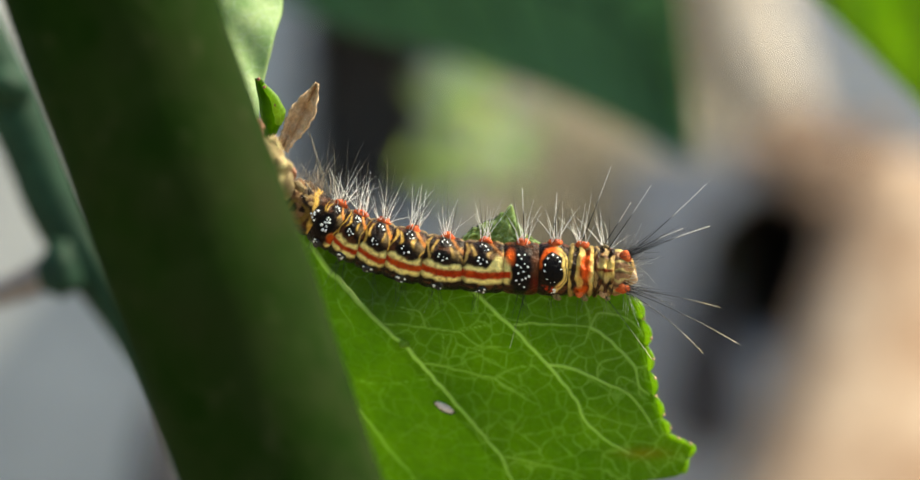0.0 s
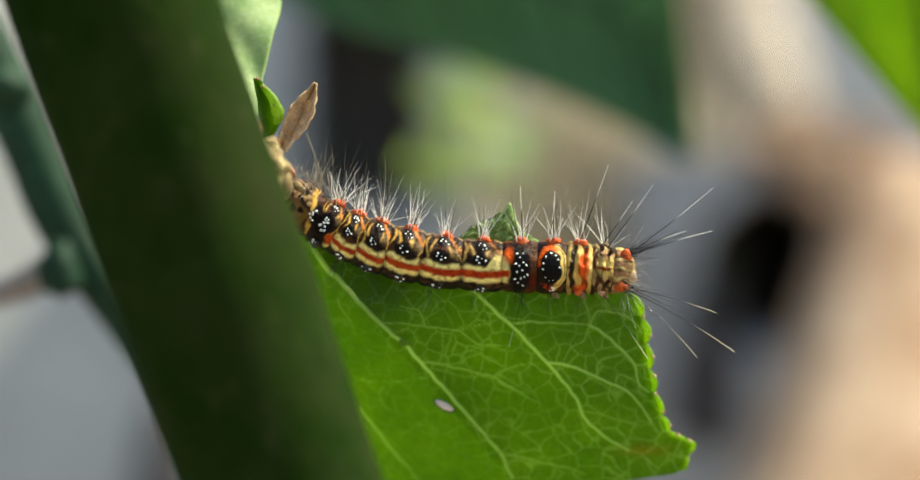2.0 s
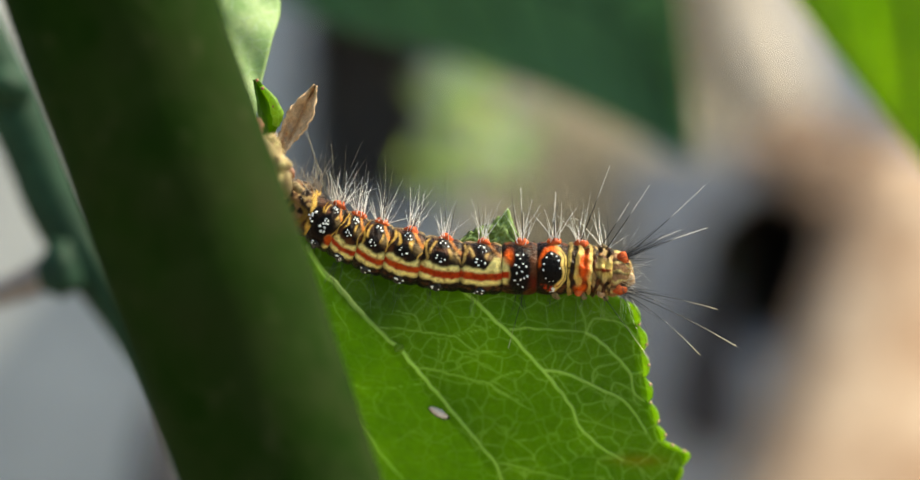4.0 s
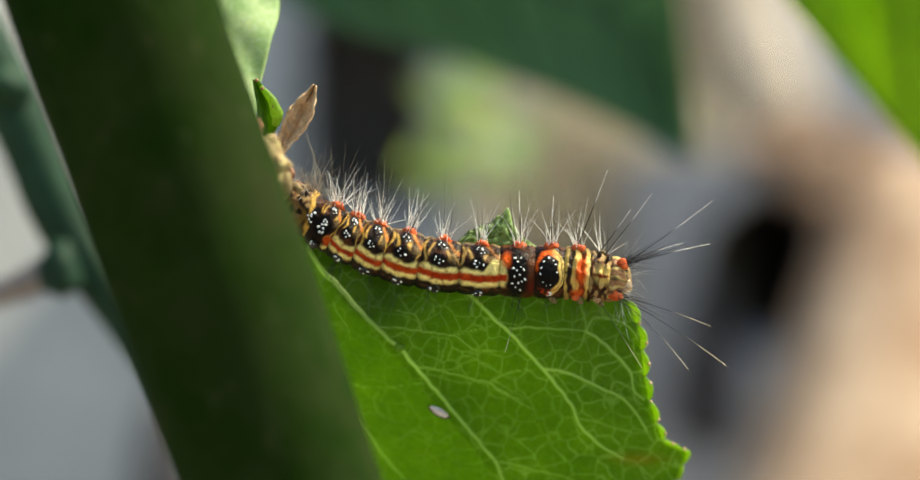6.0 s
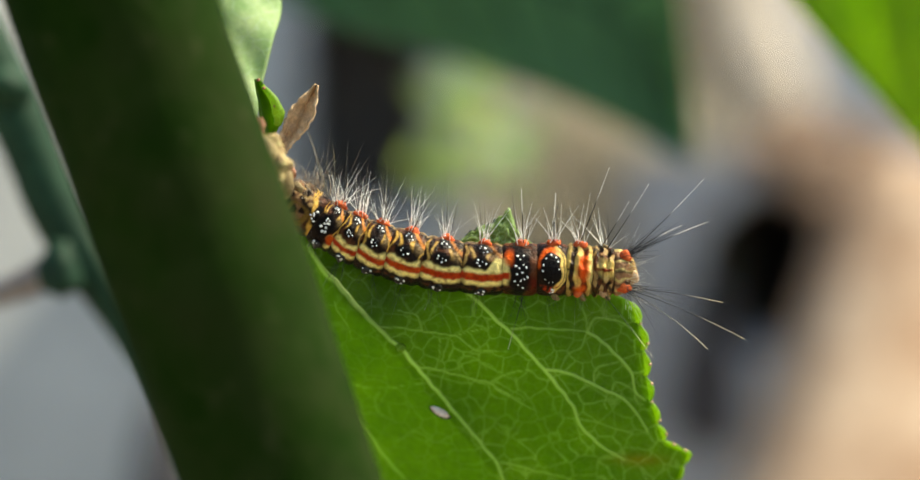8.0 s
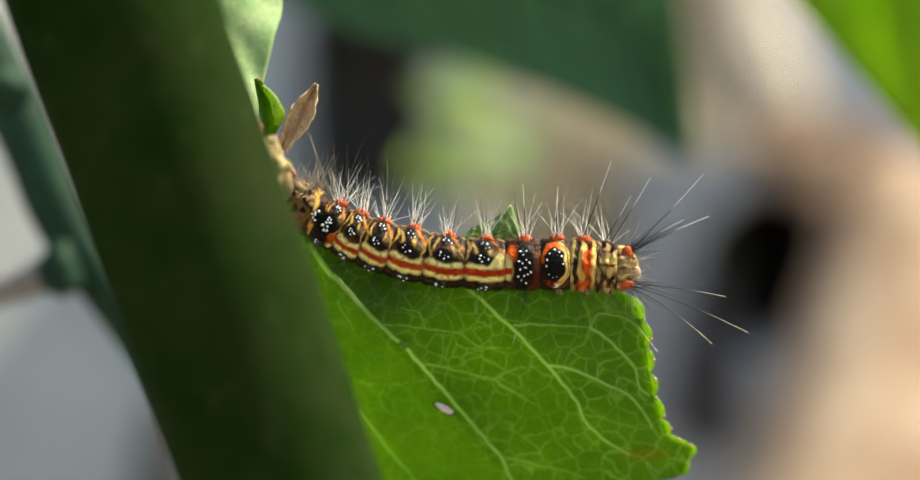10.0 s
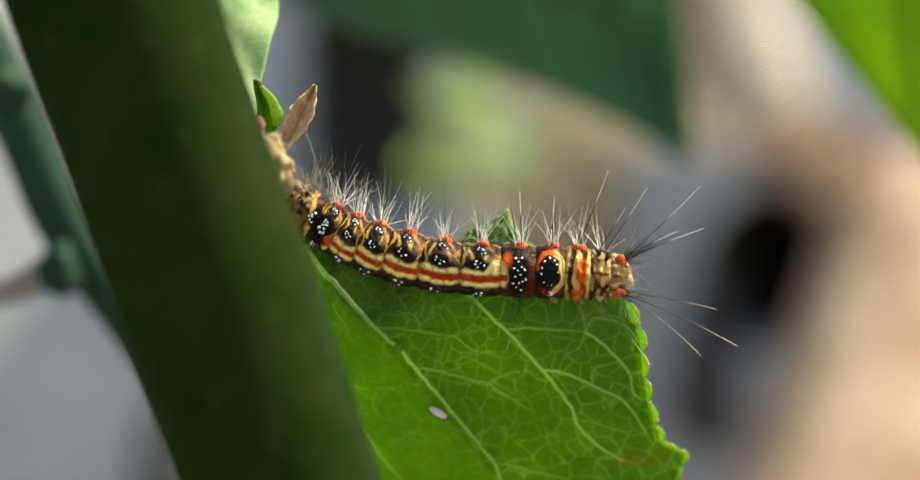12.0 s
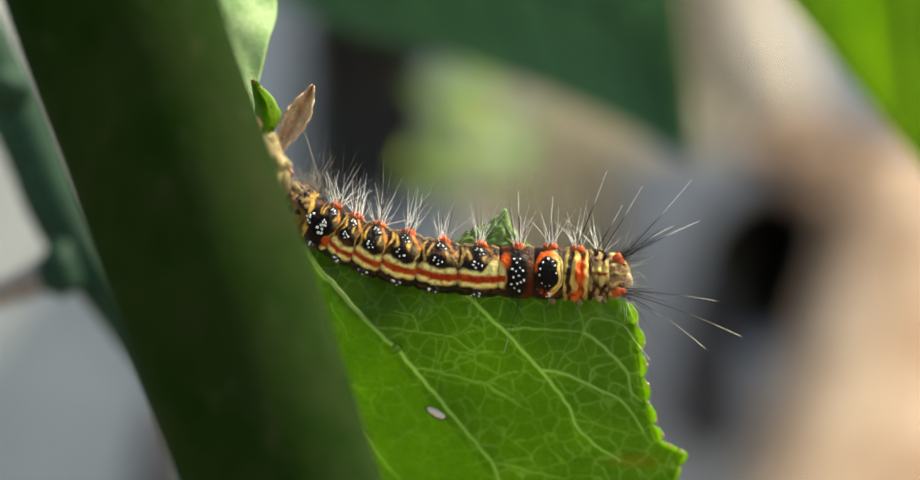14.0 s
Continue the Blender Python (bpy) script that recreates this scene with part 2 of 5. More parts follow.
def box(lo, hi):
    x0, y0, z0 = lo
    x1, y1, z1 = hi
    v = [(x0, y0, z0), (x1, y0, z0), (x1, y1, z0), (x0, y1, z0), (x0, y0, z1), (x1, y0, z1), (x1, y1, z1), (x0, y1, z1)]
    return v, [(0, 3, 2, 1), (4, 5, 6, 7), (0, 1, 5, 4), (1, 2, 6, 5), (2, 3, 7, 6), (3, 0, 4, 7)]


def thicken(ob, depth):
    m = ob.modifiers.new("thickness", "SOLIDIFY")
    m.thickness, m.offset = depth, 0.0


def blade(base, tip, width, normal, bow=0.0, n=10, m=4, fold=0.15, wave=0.0, shape=0.8):
    """A leaf blade from base to tip."""
    base, tip, normal = Vector(base), Vector(tip), Vector(normal).normalized()
    along = tip - base
    long = along.length
    along.normalize()
    normal = (normal - along * normal.dot(along)).normalized()
    across = along.cross(normal)

    def f(u, v):
        w = width / 2 * math.sin(math.pi * min(1, max(0, v ** shape))) ** 0.8 + width * 0.01
        s = (u - 0.5) * 2
        p = base + along * (v * long) + across * (s * w)
        p = p + normal * (bow * long * math.sin(math.pi * v) - abs(s) * w * fold + wave * width * math.sin(9 * v + 2 * s))
        return p
    return sheet(f, m, n)


# ---- ground and wall ----
def ground_and_wall():
    def f(u, v):
        x, y = (u - 0.5) * 2, (v - 0.5) * 2
        x, y = math.copysign(abs(x) ** 3, x) * 60, math.copysign(abs(y) ** 3, y) * 60
        return x, y, 0.012 * noise.noise(Vector((x, y, 0)) * 3)
    g = part("ground", sheet(f, 90, 90), M_SOIL)
    tagged(g, "bare brown trodden soil ground of the yard", "ground", kind="structure")
    # a concrete wall with a small dark vent opening, built round the opening
    lo, hi = (-0.08516, 1.10000, 0.63469), (-0.01169, 1.10000, 0.75164)
    y0, y1 = lo[1], lo[1] + 0.12
    x0, x1, top, end = lo[0], hi[0], 1.1, 2.2
    bricks = [box((-end, y0, -0.05), (x0, y1, top)), box((x1, y0, -0.05), (end, y1, top)),
              box((x0, y0, -0.05), (x1, y1, lo[2])), box((x0, y0, hi[2]), (x1, y1, top))]
    w = part("wall_back", joined(bricks), M_CONCRETE, smooth=False)
    tagged(w, "weathered light grey concrete yard wall with vent opening", "wall", kind="structure")
    v = part("vent_recess", joined([box((x0 - 0.01, y1 + 0.06, lo[2] - 0.01), (x1 + 0.01, y1 + 0.08, hi[2] + 0.01)),
                                    box((x0 - 0.02, y1, lo[2] - 0.02), (x0, y1 + 0.06, hi[2] + 0.02)),
                                    box((x1, y1, lo[2] - 0.02), (x1 + 0.02, y1 + 0.06, hi[2] + 0.02)),
                                    box((x0, y1, hi[2]), (x1, y1 + 0.06, hi[2] + 0.02)),
                                    box((x0, y1, lo[2] - 0.02), (x1, y1 + 0.06, lo[2]))]), M_SHAFT, w, "dark vent shaft", smooth=False)


# ---- plants ----
def main_stem():
    line = path([(-0.00486, -0.02600, 0.56899), (-0.01440, -0.02600, 0.60088), (-0.02113, -0.02600, 0.62042), (-0.02777, -0.02600, 0.63912), (-0.03479, -0.02600, 0.66016), (-0.04601, -0.02600, 0.69523)], 120)
    foot = np.array((line[0][0] + 0.06, line[0][1], -0.02))
    low = path([tuple(foot), tuple((foot + line[0]) / 2 + (0.012, 0, 0)), tuple(line[0])], 60)[:-1]
    line = np.vstack([low, line])
    r = np.interp(line[:, 2], [0, 0.5, 0.6, 0.64, 0.7, 0.9], [0.0105, 0.0083, 0.0078, 0.0082, 0.0082, 0.0070])
    st = thing("plant_stem", tuple(foot), "thick dark green plant stem with grey-brown speckles", "plant stem")
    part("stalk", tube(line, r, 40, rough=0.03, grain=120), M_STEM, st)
    rng = random.Random(4)
    # raised corky spots scattered over the bark
    for i in range(34):
        k = rng.randrange(70, 170)
        a = rng.uniform(0, 2 * math.pi)
        d = np.array((math.cos(a), math.sin(a), 0.0))
        p = line[k] + d * r[k] * 0.97
        part("corky_spot", blob(p, (0.0005, 0.0006, 0.00012), 6, 10, 0.3, axis=tuple(d)), M_CORK, st)


LEAF_Y = 0.0027


def leaf_depth(x, z):
    """How far the blade of the leaf lies behind the plane of the caterpillar's back, x and z from the twig's knot in metres."""
    fold = x * 1.16 + z + 0.0044  # negative beyond the first side vein
    d = LEAF_Y + 0.0003 * math.sin(x * 330 + z * 200) + 0.0003 * math.sin(z * 420 - x * 160)
    t = max(0.0, -z - 0.0112)
    d += (34.3 * t * t - 0.04 * t if t < 0.007 else 0.0014 + 0.44 * (t - 0.007)) + 0.40 * max(0.0, -fold)
    return d


def recede(x, d, z):
    """The place at depth d that lies on the line of sight through x, z."""
    k = 1 + d / 0.234
    return x * k, d, 0.62 + (z - 0.62) * k


def leafy_twig():
    knot = Vector((-0.01652, 0.00000, 0.62731))
    base = Vector((-0.02914, 0.00000, 0.64572))
    tw = thing("leafy_twig", base, "tan twig with chewed green leaf and dry husk", "leaf twig")
    line = path([(-0.03245, -0.02600, 0.65876), (-0.02850, -0.01900, 0.64200), (-0.02220, -0.01500, 0.63050), (-0.01740, -0.01250, 0.62720), (-0.01600, -0.00800, 0.62520), (-0.01560, -0.00400, 0.62420)], 40)
    part("twig", tube(line, np.interp(np.linspace(0, 1, 40), [0, 0.7, 0.85, 1], [0.0022, 0.0016, 0.0015, 0.0008]), 14, rough=0.2, grain=900), M_NODE, tw)
    part("knot", blob((-0.01640, -0.01150, 0.62660), (0.0016, 0.0015, 0.0024), 40, 44, 0.45, 1300, (0.35, 0, -0.93)), M_JOINT, tw, "yellowish tan knobbly leaf joint")
    part("bud", blob((-0.01730, -0.01000, 0.62950), (0.00055, 0.0006, 0.0009), 12, 14, 0.4, 2500), M_BUD, tw, "small reddish bud")
    part("bud", blob((-0.01560, -0.00700, 0.62460), (0.0007, 0.0007, 0.0010), 24, 28, 0.6, 1600, (0.5, 0, -0.8)), M_JOINT, tw, "small yellowish bud")
    for k in range(7):
        q = k / 6
        c = (-0.01640 + 0.0021 * q + 0.0003 * math.sin(k * 2.1), -0.0100 + 0.0065 * q, 0.62730 - 0.0022 * q + 0.0005 * math.sin(k * 1.7))
        part("bud_scale", blob(c, (0.00035, 0.0003, 0.0007), 12, 14, 0.5, 2400, (0.6, 0.1 * math.sin(k), -0.8 + 0.3 * math.cos(k * 2))), M_BUD if k % 3 else M_NODE, tw)

    # the chewed leaf: top edge along the caterpillar, scalloped edge at the far end
    top = path([(-0.01652, 0.00000, 0.62573), (-0.01283, 0.00000, 0.62074), (-0.00757, 0.00000, 0.61879), (-0.00126, 0.00000, 0.61774), (0.00610, 0.00000, 0.61700), (0.01189, 0.00000, 0.61637), (0.01599, 0.00000, 0.61479)], 41)
    low = path([(-0.02020, 0.00000, 0.59260), (-0.01178, 0.00000, 0.59260), (-0.00126, 0.00000, 0.59417), (0.00926, 0.00000, 0.59701), (0.01557, 0.00000, 0.59828), (0.01873, 0.00000, 0.59870), (0.02009, 0.00000, 0.59912)], 41)
    right = path([(0.01599, 0.00000, 0.61479), (0.01694, 0.00000, 0.61206), (0.01725, 0.00000, 0.60916), (0.01767, 0.00000, 0.60653), (0.01841, 0.00000, 0.60406), (0.01925, 0.00000, 0.60238), (0.02099, 0.00000, 0.60143), (0.02009, 0.00000, 0.59912)], 41)
    left = path([(-0.01652, 0.00000, 0.62573), (-0.01704, 0.00000, 0.61784), (-0.01862, 0.00000, 0.60732), (-0.01967, 0.00000, 0.59943), (-0.02020, 0.00000, 0.59260)], 41)

    def at(line, s):
        k = s * 40
        i = min(39, int(k))
        return line[i] * (1 - k + i) + line[i + 1] * (k - i)

    def f(u, v):
        p = at(top, u) * (1 - v) + at(low, u) * v + at(left, v) * (1 - u) + at(right, v) * u
        p = p - (top[0] * (1 - u) * (1 - v) + top[-1] * u * (1 - v) + low[0] * (1 - u) * v + low[-1] * u * v)
        edge = max(0.0, (u - 0.93) / 0.07)
        bite = abs(math.sin(v * math.pi * 8.5 + 0.4)) ** 0.6
        x = p[0] + edge ** 2 * (bite - 0.75) * 0.00055
        d = leaf_depth(x - knot.x, p[2] - knot.z) - 0.0009 * edge ** 2 * bite
        return recede(x, d, p[2])
    # the net of veins: half width, strength, then places along it, all in millimetres from the knot
    veins = []

    def rib(wide, strong, *places):
        veins.append(([(knot.x + x * 0.001, 0.0, knot.z + z * 0.001) for x, z in places], wide * 0.001, strong))
    rib(0.25, 1, (3.20, -7.60), (4.20, -9.30), (5.00, -10.18), (5.86, -11.05), (6.94, -12.34), (9.10, -14.61), (11.68, -16.87), (13.41, -18.81), (15.57, -21.29), (17.72, -23.77), (19.88, -26.25), (20.53, -27.44), (21.18, -28.80))
    rib(0.18, 0.95, (17.30, -11.59), (18.70, -12.77), (19.99, -14.07), (21.29, -15.15), (22.80, -16.76), (24.42, -18.49), (25.60, -19.89), (26.90, -21.62), (27.33, -22.69), (27.87, -23.56), (29.05, -24.85), (30.35, -25.71), (31.64, -26.36))
    rib(0.16, 0.5, (7.48, -22.48), (8.88, -24.20), (10.17, -25.93), (11.47, -27.44), (12.76, -29.06))
    rib(0.11, 0.75, (21.40, -14.82), (23.23, -14.76), (25.17, -14.93), (26.90, -14.93), (28.19, -15.15))
    rib(0.1, 0.7, (28.19, -15.15), (28.62, -14.28), (29.05, -13.81), (30.35, -14.02), (31.43, -14.28), (32.29, -14.93), (32.94, -15.90))
    rib(0.14, 0.95, (28.19, -15.15), (29.48, -15.90), (30.78, -17.09), (31.64, -17.95), (32.29, -18.92), (32.57, -20.32), (33.48, -21.18))
    rib(0.14, 0.95, (24.42, -18.49), (25.82, -18.60), (27.33, -19.14), (28.62, -19.67), (29.92, -20.32), (31.43, -20.97), (32.50, -22.05), (33.37, -23.34), (33.69, -23.99))
    rib(0.08, 0.6, (28.19, -15.15), (27.65, -16.44), (26.46, -17.19), (25.93, -18.16), (25.82, -18.60))
    rib(0.08, 0.7, (28.84, -19.67), (28.95, -18.70), (29.48, -18.16), (30.56, -17.95), (31.21, -17.63))
    rib(0.08, 0.65, (32.29, -18.70), (33.15, -18.60), (33.91, -18.27))
    rib(0.08, 0.6, (30.56, -20.21), (30.78, -19.57), (31.64, -19.78), (32.57, -20.32))
    rib(0.08, 0.4, (27.44, -22.80), (29.27, -23.13), (31.21, -23.77), (32.50, -24.10), (34.01, -23.99))
    rib(0.08, 0.5, (19.99, -20.11), (21.29, -20.86), (22.58, -21.62), (23.88, -22.16))
    rib(0.12, 0.45, (20.64, -26.69), (22.58, -27.12), (24.74, -27.66), (26.46, -28.09), (27.76, -28.52))
    rib(0.07, 0.5, (30.13, -20.43), (29.81, -21.40), (30.13, -22.05))
    rib(0.07, 0.55, (32.57, -20.32), (32.72, -21.18), (33.37, -21.62))
    rib(0.07, 0.4, (21.83, -19.14), (21.93, -19.89), (22.58, -20.54))
    rib(0.08, 0.5, (28.19, -15.15), (28.08, -13.85), (27.76, -12.77), (27.97, -11.91))
    rib(0.09, 0.65, (9.74, -14.82), (11.68, -14.93), (13.41, -15.15), (15.14, -15.36), (16.43, -15.47), (18.16, -15.04), (19.88, -14.61))
    rib(0.1, 0.65, (13.19, -18.38), (14.70, -18.49), (16.43, -18.92), (18.16, -19.35), (19.67, -19.78), (21.18, -20.65), (22.60, -21.40))
    rib(0.08, 0.55, (16.43, -15.47), (17.51, -16.33), (18.59, -16.87), (20.31, -16.87), (21.61, -16.98))
    rib(0.08, 0.55, (19.67, -19.78), (20.53, -19.14), (21.61, -18.70), (23.12, -18.49), (24.63, -18.49))
    rib(0.08, 0.6, (13.41, -15.15), (13.19, -14.28), (12.76, -13.74), (11.90, -13.53), (10.61, -13.20), (7.80, -13.03))
    rib(0.07, 0.45, (14.70, -18.49), (15.03, -17.30), (15.03, -16.22), (14.92, -15.47))
    rib(0.07, 0.4, (16.75, -18.60), (16.65, -17.73), (17.51, -17.30), (18.59, -17.73), (19.23, -18.49))
    rib(0.07, 0.5, (12.76, -13.74), (13.84, -12.56), (14.27, -11.69))
    rib(0.07, 0.45, (10.82, -11.91), (11.90, -12.02), (12.76, -11.91), (13.41, -12.56))
    rib(0.07, 0.4, (18.59, -16.87), (18.59, -17.73), (19.67, -18.16), (20.53, -19.14))
    rib(0.08, 0.35, (7.59, -19.89), (9.74, -20.21), (11.90, -19.93), (13.84, -19.78))
    rib(0.08, 0.35, (5.65, -12.56), (5.86, -13.42), (6.94, -14.93), (7.16, -16.66))
    rib(0.08, 0.25, (11.25, -24.85), (12.98, -23.99), (14.70, -24.85), (16.43, -25.07))
    rib(0.08, 0.25, (9.74, -20.54), (9.31, -21.18), (9.74, -22.26), (11.25, -23.13))
    verts, faces = sheet(f, 400, 230)
    k0 = 0.0044 - knot.x * 1.16 - (knot.z - 0.62)
    flat = np.array([(p[0] / (1 + p[1] / 0.234), (p[2] - 0.62) / (1 + p[1] / 0.234)) for p in verts])
    ridge = np.zeros(len(verts))
    for pts, wide, strong in veins:
        line = path(pts, 16 * len(pts))
        line = line + np.array([(noise.noise(Vector(q) * 900), 0, noise.noise(Vector(q) * 900 + Vector((5, 2, 1)))) for q in line]) * 0.00012
        fade = np.interp(np.linspace(0, 1, len(line)), [0, 0.5, 1], [1, 0.85, 0.45])
        lo, hi = line.min(0) - 0.0006, line.max(0) + 0.0006
        window = np.nonzero((flat[:, 0] > lo[0]) & (flat[:, 0] < hi[0]) & (flat[:, 1] > lo[2] - 0.62) & (flat[:, 1] < hi[2] - 0.62))[0]
        spread = (wide * 0.54 + 0.00001) * fade
        near = np.hypot(flat[window, 0, None] - line[None, :, 0], flat[window, 1, None] - (line[None, :, 2] - 0.62)) / spread[None]
        ridge[window] = np.maximum(ridge[window], np.clip(1.7 - near.min(1), 0, 1) * strong)
    verts = [(p[0], p[1] - 0.00007 * h, p[2]) for p, h in zip(verts, ridge)]
    spot = Vector((0.01652, 0.00000, 0.60091))
    blush = np.exp(-((flat[:, 0] - spot.x) / 0.0022) ** 2 - ((flat[:, 1] - spot.z + 0.62) / 0.0005) ** 2)
    webbed = [0.35 + 0.6 * soft(p[0] * 1.16 + p[1] + k0, -0.001, 0.002) for p in flat]
    lf = part("leaf", (verts, faces, np.stack([ridge, webbed, blush], 1)), M_LEAF, tw, "bright green leaf with a chewed scalloped edge")
    lf.data.materials.append(M_LEAF_RIM)
    for i, pol in enumerate(lf.data.polygons):
        if i % 400 >= 391:
            pol.material_index = 1
    thicken(lf, 0.00022)
    p = Vector((-0.00505, 0.00000, 0.61069))
    part("gall", blob(recede(p.x, leaf_depth(p.x - knot.x, p.z - knot.z) - 0.0002, p.z), (0.0005, 0.0002, 0.0004), 10, 14, 0.3), M_LEAF_RIM, lf, "swollen pale vein node")
    # brown points on the scallops
    for i in range(9):
        s = (i + 0.5) / 9 * 0.82 + 0.05
        p = f(1.0, s)
        part("leaf_tooth", blob(p, 0.00016, 5, 6), M_HUSK, lf, "tiny brown tooth")

    # the curled remnant of the eaten half, standing up behind the caterpillar
    def flap(u, v):
        x = 775 + 150 * u
        h = float(np.interp(u, [0, 0.04, 0.17, 0.3, 0.47, 0.54, 0.575, 0.61, 0.65, 0.71, 0.79, 0.9, 1], [-6, 8, 26, 37, 48, 58, 69, 67, 49, 30, 15, 4, -4])) * (1 + 0.14 * noise.noise(Vector((u * 34, 0.5, 2))))
        x = x + v * 6
        p = np.array((-0.04124, 0.00000, 0.64151)) + (x * 0.0000526, 0, -(420 - (h + 4) * v) * 0.0000526)
        p[1] = 0.0011 + 0.0004 * u + 0.0006 * v * v + 0.00034 * noise.noise(Vector((u * 16, v * 9, 1))) + 0.00016 * noise.noise(Vector((u * 40, v * 25, 4)))
        return tuple(p)
    fl = part("leaf_flap", sheet(flap, 60, 24), M_FLAP, tw, "crinkled pale green leaf remnant")
    edge = [flap(u, 1.0) for u in np.linspace(0.02, 0.46, 30)]
    part("scorched_edge", tube(edge, 0.00013, 6, rough=0.7, grain=3000), M_CORK, fl, "thin dark brown edge")
    thicken(fl, 0.0002)

    # the pale leaf going up behind
    def back(u, v):
        lx = glide([0, 0.25, 0.5, 0.75, 1], [428, 388, 340, 320, 300], v)
        rx = glide([0, 0.25, 0.5, 0.75, 1], [432, 440, 459, 470, 440], v)
        z = glide([0, 0.25, 0.5, 0.75, 1], [235, 150, 60, -20, -160], v)
        x = lx + (rx - lx) * u
        p = np.array((-0.04124, 0.00000, 0.64151)) + (x * 0.0000526, 0, -z * 0.0000526)
        p[1] = 0.001 + 0.008 * v + 0.002 * u * v + 0.0004 * math.sin(v * 12 + u * 5)
        return tuple(p)
    bl = part("pale_leaf", sheet(back, 20, 40), M_PALE_LEAF, tw, "pale sunlit green leaf narrowing to its base")
    thicken(bl, 0.0003)

    # the small curled green leaf and the dry husk at the joint
    def sliver(u, v):
        mid = glide([0, 0.3, 0.6, 0.85, 1], [457, 463, 459, 447, 440], v)
        w = glide([0, 0.2, 0.45, 0.7, 1], [5, 12, 17, 12, 2], v)
        x = mid + (u - 0.5) * 2 * w
        p = np.array((-0.04124, 0.00000, 0.64151)) + (x * 0.0000526, 0, -(238 - 104 * v) * 0.0000526)
        p[1] = -0.0004 + 0.0005 * math.sin(u * math.pi) - 0.0005 * v + 0.0002 * math.sin(v * 9)
        return tuple(p)
    sl = part("small_leaf", sheet(sliver, 12, 24), M_LEAF, tw, "small curled green leaf with brown specks")
    thicken(sl, 0.0003)
    rim = [(q[0], q[1] - 0.0003, q[2]) for q in (sliver(0.95, v) for v in np.linspace(0.25, 0.9, 14))]
    part("leaf_rim", tube(rim, np.interp(np.linspace(0, 1, 14), [0, 0.3, 1], [0.0003, 0.0006, 0.00018]), 8, rough=0.3, grain=1500), M_LEAF_RIM, sl)
    for v in (0.55, 0.85, 0.98):
        q = sliver(0.85, v)
        part("brown_speck", blob((q[0], q[1] - 0.0008, q[2]), 0.00016, 5, 6), M_BUD, sl)

    def husk(u, v):
        mid = np.array((glide([0, 0.5, 0.8, 1], [482, 508, 530, 542], v), glide([0, 0.5, 0.8, 1], [254, 208, 172, 143], v)))
        w = glide([0, 0.15, 0.4, 0.7, 0.9, 1], [12, 13, 18, 19, 9, 2], v)
        side = np.array((0.80, 0.60)) * w * (u - 0.5) * 2 * (1 + 0.05 * math.sin(v * 34 + u * 3) + 0.05 * math.sin(v * 61))
        p = np.array((-0.04124, 0.00000, 0.64151)) + ((mid[0] + side[0]) * 0.0000526, 0, -(mid[1] + side[1]) * 0.0000526)
        p[1] = 0.0006 * math.cos((u - 0.45) * 5) + 0.00012 * math.sin(v * 30) + 0.00012 * math.sin(u * 18 + v * 9) - 0.0008
        return tuple(p)
    hk = part("dry_husk", sheet(husk, 18, 36), M_HUSK, tw, "dry tan withered leaf scale")
    thicken(hk, 0.0002)
    # a small pale grub case stuck on the leaf
    p = Vector((-0.00142, 0.00000, 0.60501))
    y = leaf_depth(p.x - knot.x, p.z - knot.z) - 0.0003
    # a flat dark disc stands in for the shadow round the egg
    part("egg_seat", blob(recede(p.x, y + 0.00022, p.z), (0.00046, 0.0001, 0.00115), 8, 14, 0.2, axis=(0.86, 0, -0.5)), M_CORK, lf, "painted shadow outline under the egg case")
    part("egg_case", blob(recede(p.x, y, p.z), (0.00034, 0.0003, 0.00095), 10, 12, 0.1, axis=(0.86, 0, -0.5)), M_EGG, lf, "small pinkish white oval egg case")
    return tw


M_EGG = speckled("egg_shell", (0.66, 0.50, 0.45), (0.88, 0.84, 0.82), 1500, 6000, 0.4)


# ---- the caterpillar ----
CAT = Vector((-0.00494, 0.00000, 0.61890))
# along the body: place along x, height, radius, in millimetres from the body's middle
AX_X = [-11.6, -9.7, -8.4, -6.8, -4.7, -2.6, 0.5, 3.7, 7.1, 10.7, 13.3, 15.8, 17.7, 19.4, 20.7]
AX_Z = [5.7, 4.5, 3.55, 2.50, 1.38, 0.55, -0.32, -0.96, -1.28, -1.42, -1.52, -1.64, -1.72, -1.83, -1.95]
AX_R = [1.6, 2.15, 2.1, 2.12, 2.2, 2.3, 2.36, 2.3, 2.26, 2.27, 2.32, 2.25, 2.15, 1.92, 1.1]
# each body ring: kind, from, to (x in millimetres)
RINGS = [("tail", -11.4, -7.7), ("belly", -7.7, -5.9), ("belly", -5.9, -3.85), ("belly", -3.85, -1.45), ("belly", -1.45, 1.65),
         ("belly", 1.65, 5.15), ("belly", 5.15, 8.85), ("eyeless", 8.85, 11.95), ("eyed", 11.95, 14.6), ("collar", 14.6, 16.85),
         ("neck", 16.85, 18.7), ("head", 18.7, 20.7)]
DARK, BROWN, YELLOW = np.array((0.014, 0.007, 0.004)), np.array((0.085, 0.028, 0.010)), np.array((0.66, 0.39, 0.08))
KHAKI = np.array((0.36, 0.24, 0.10))
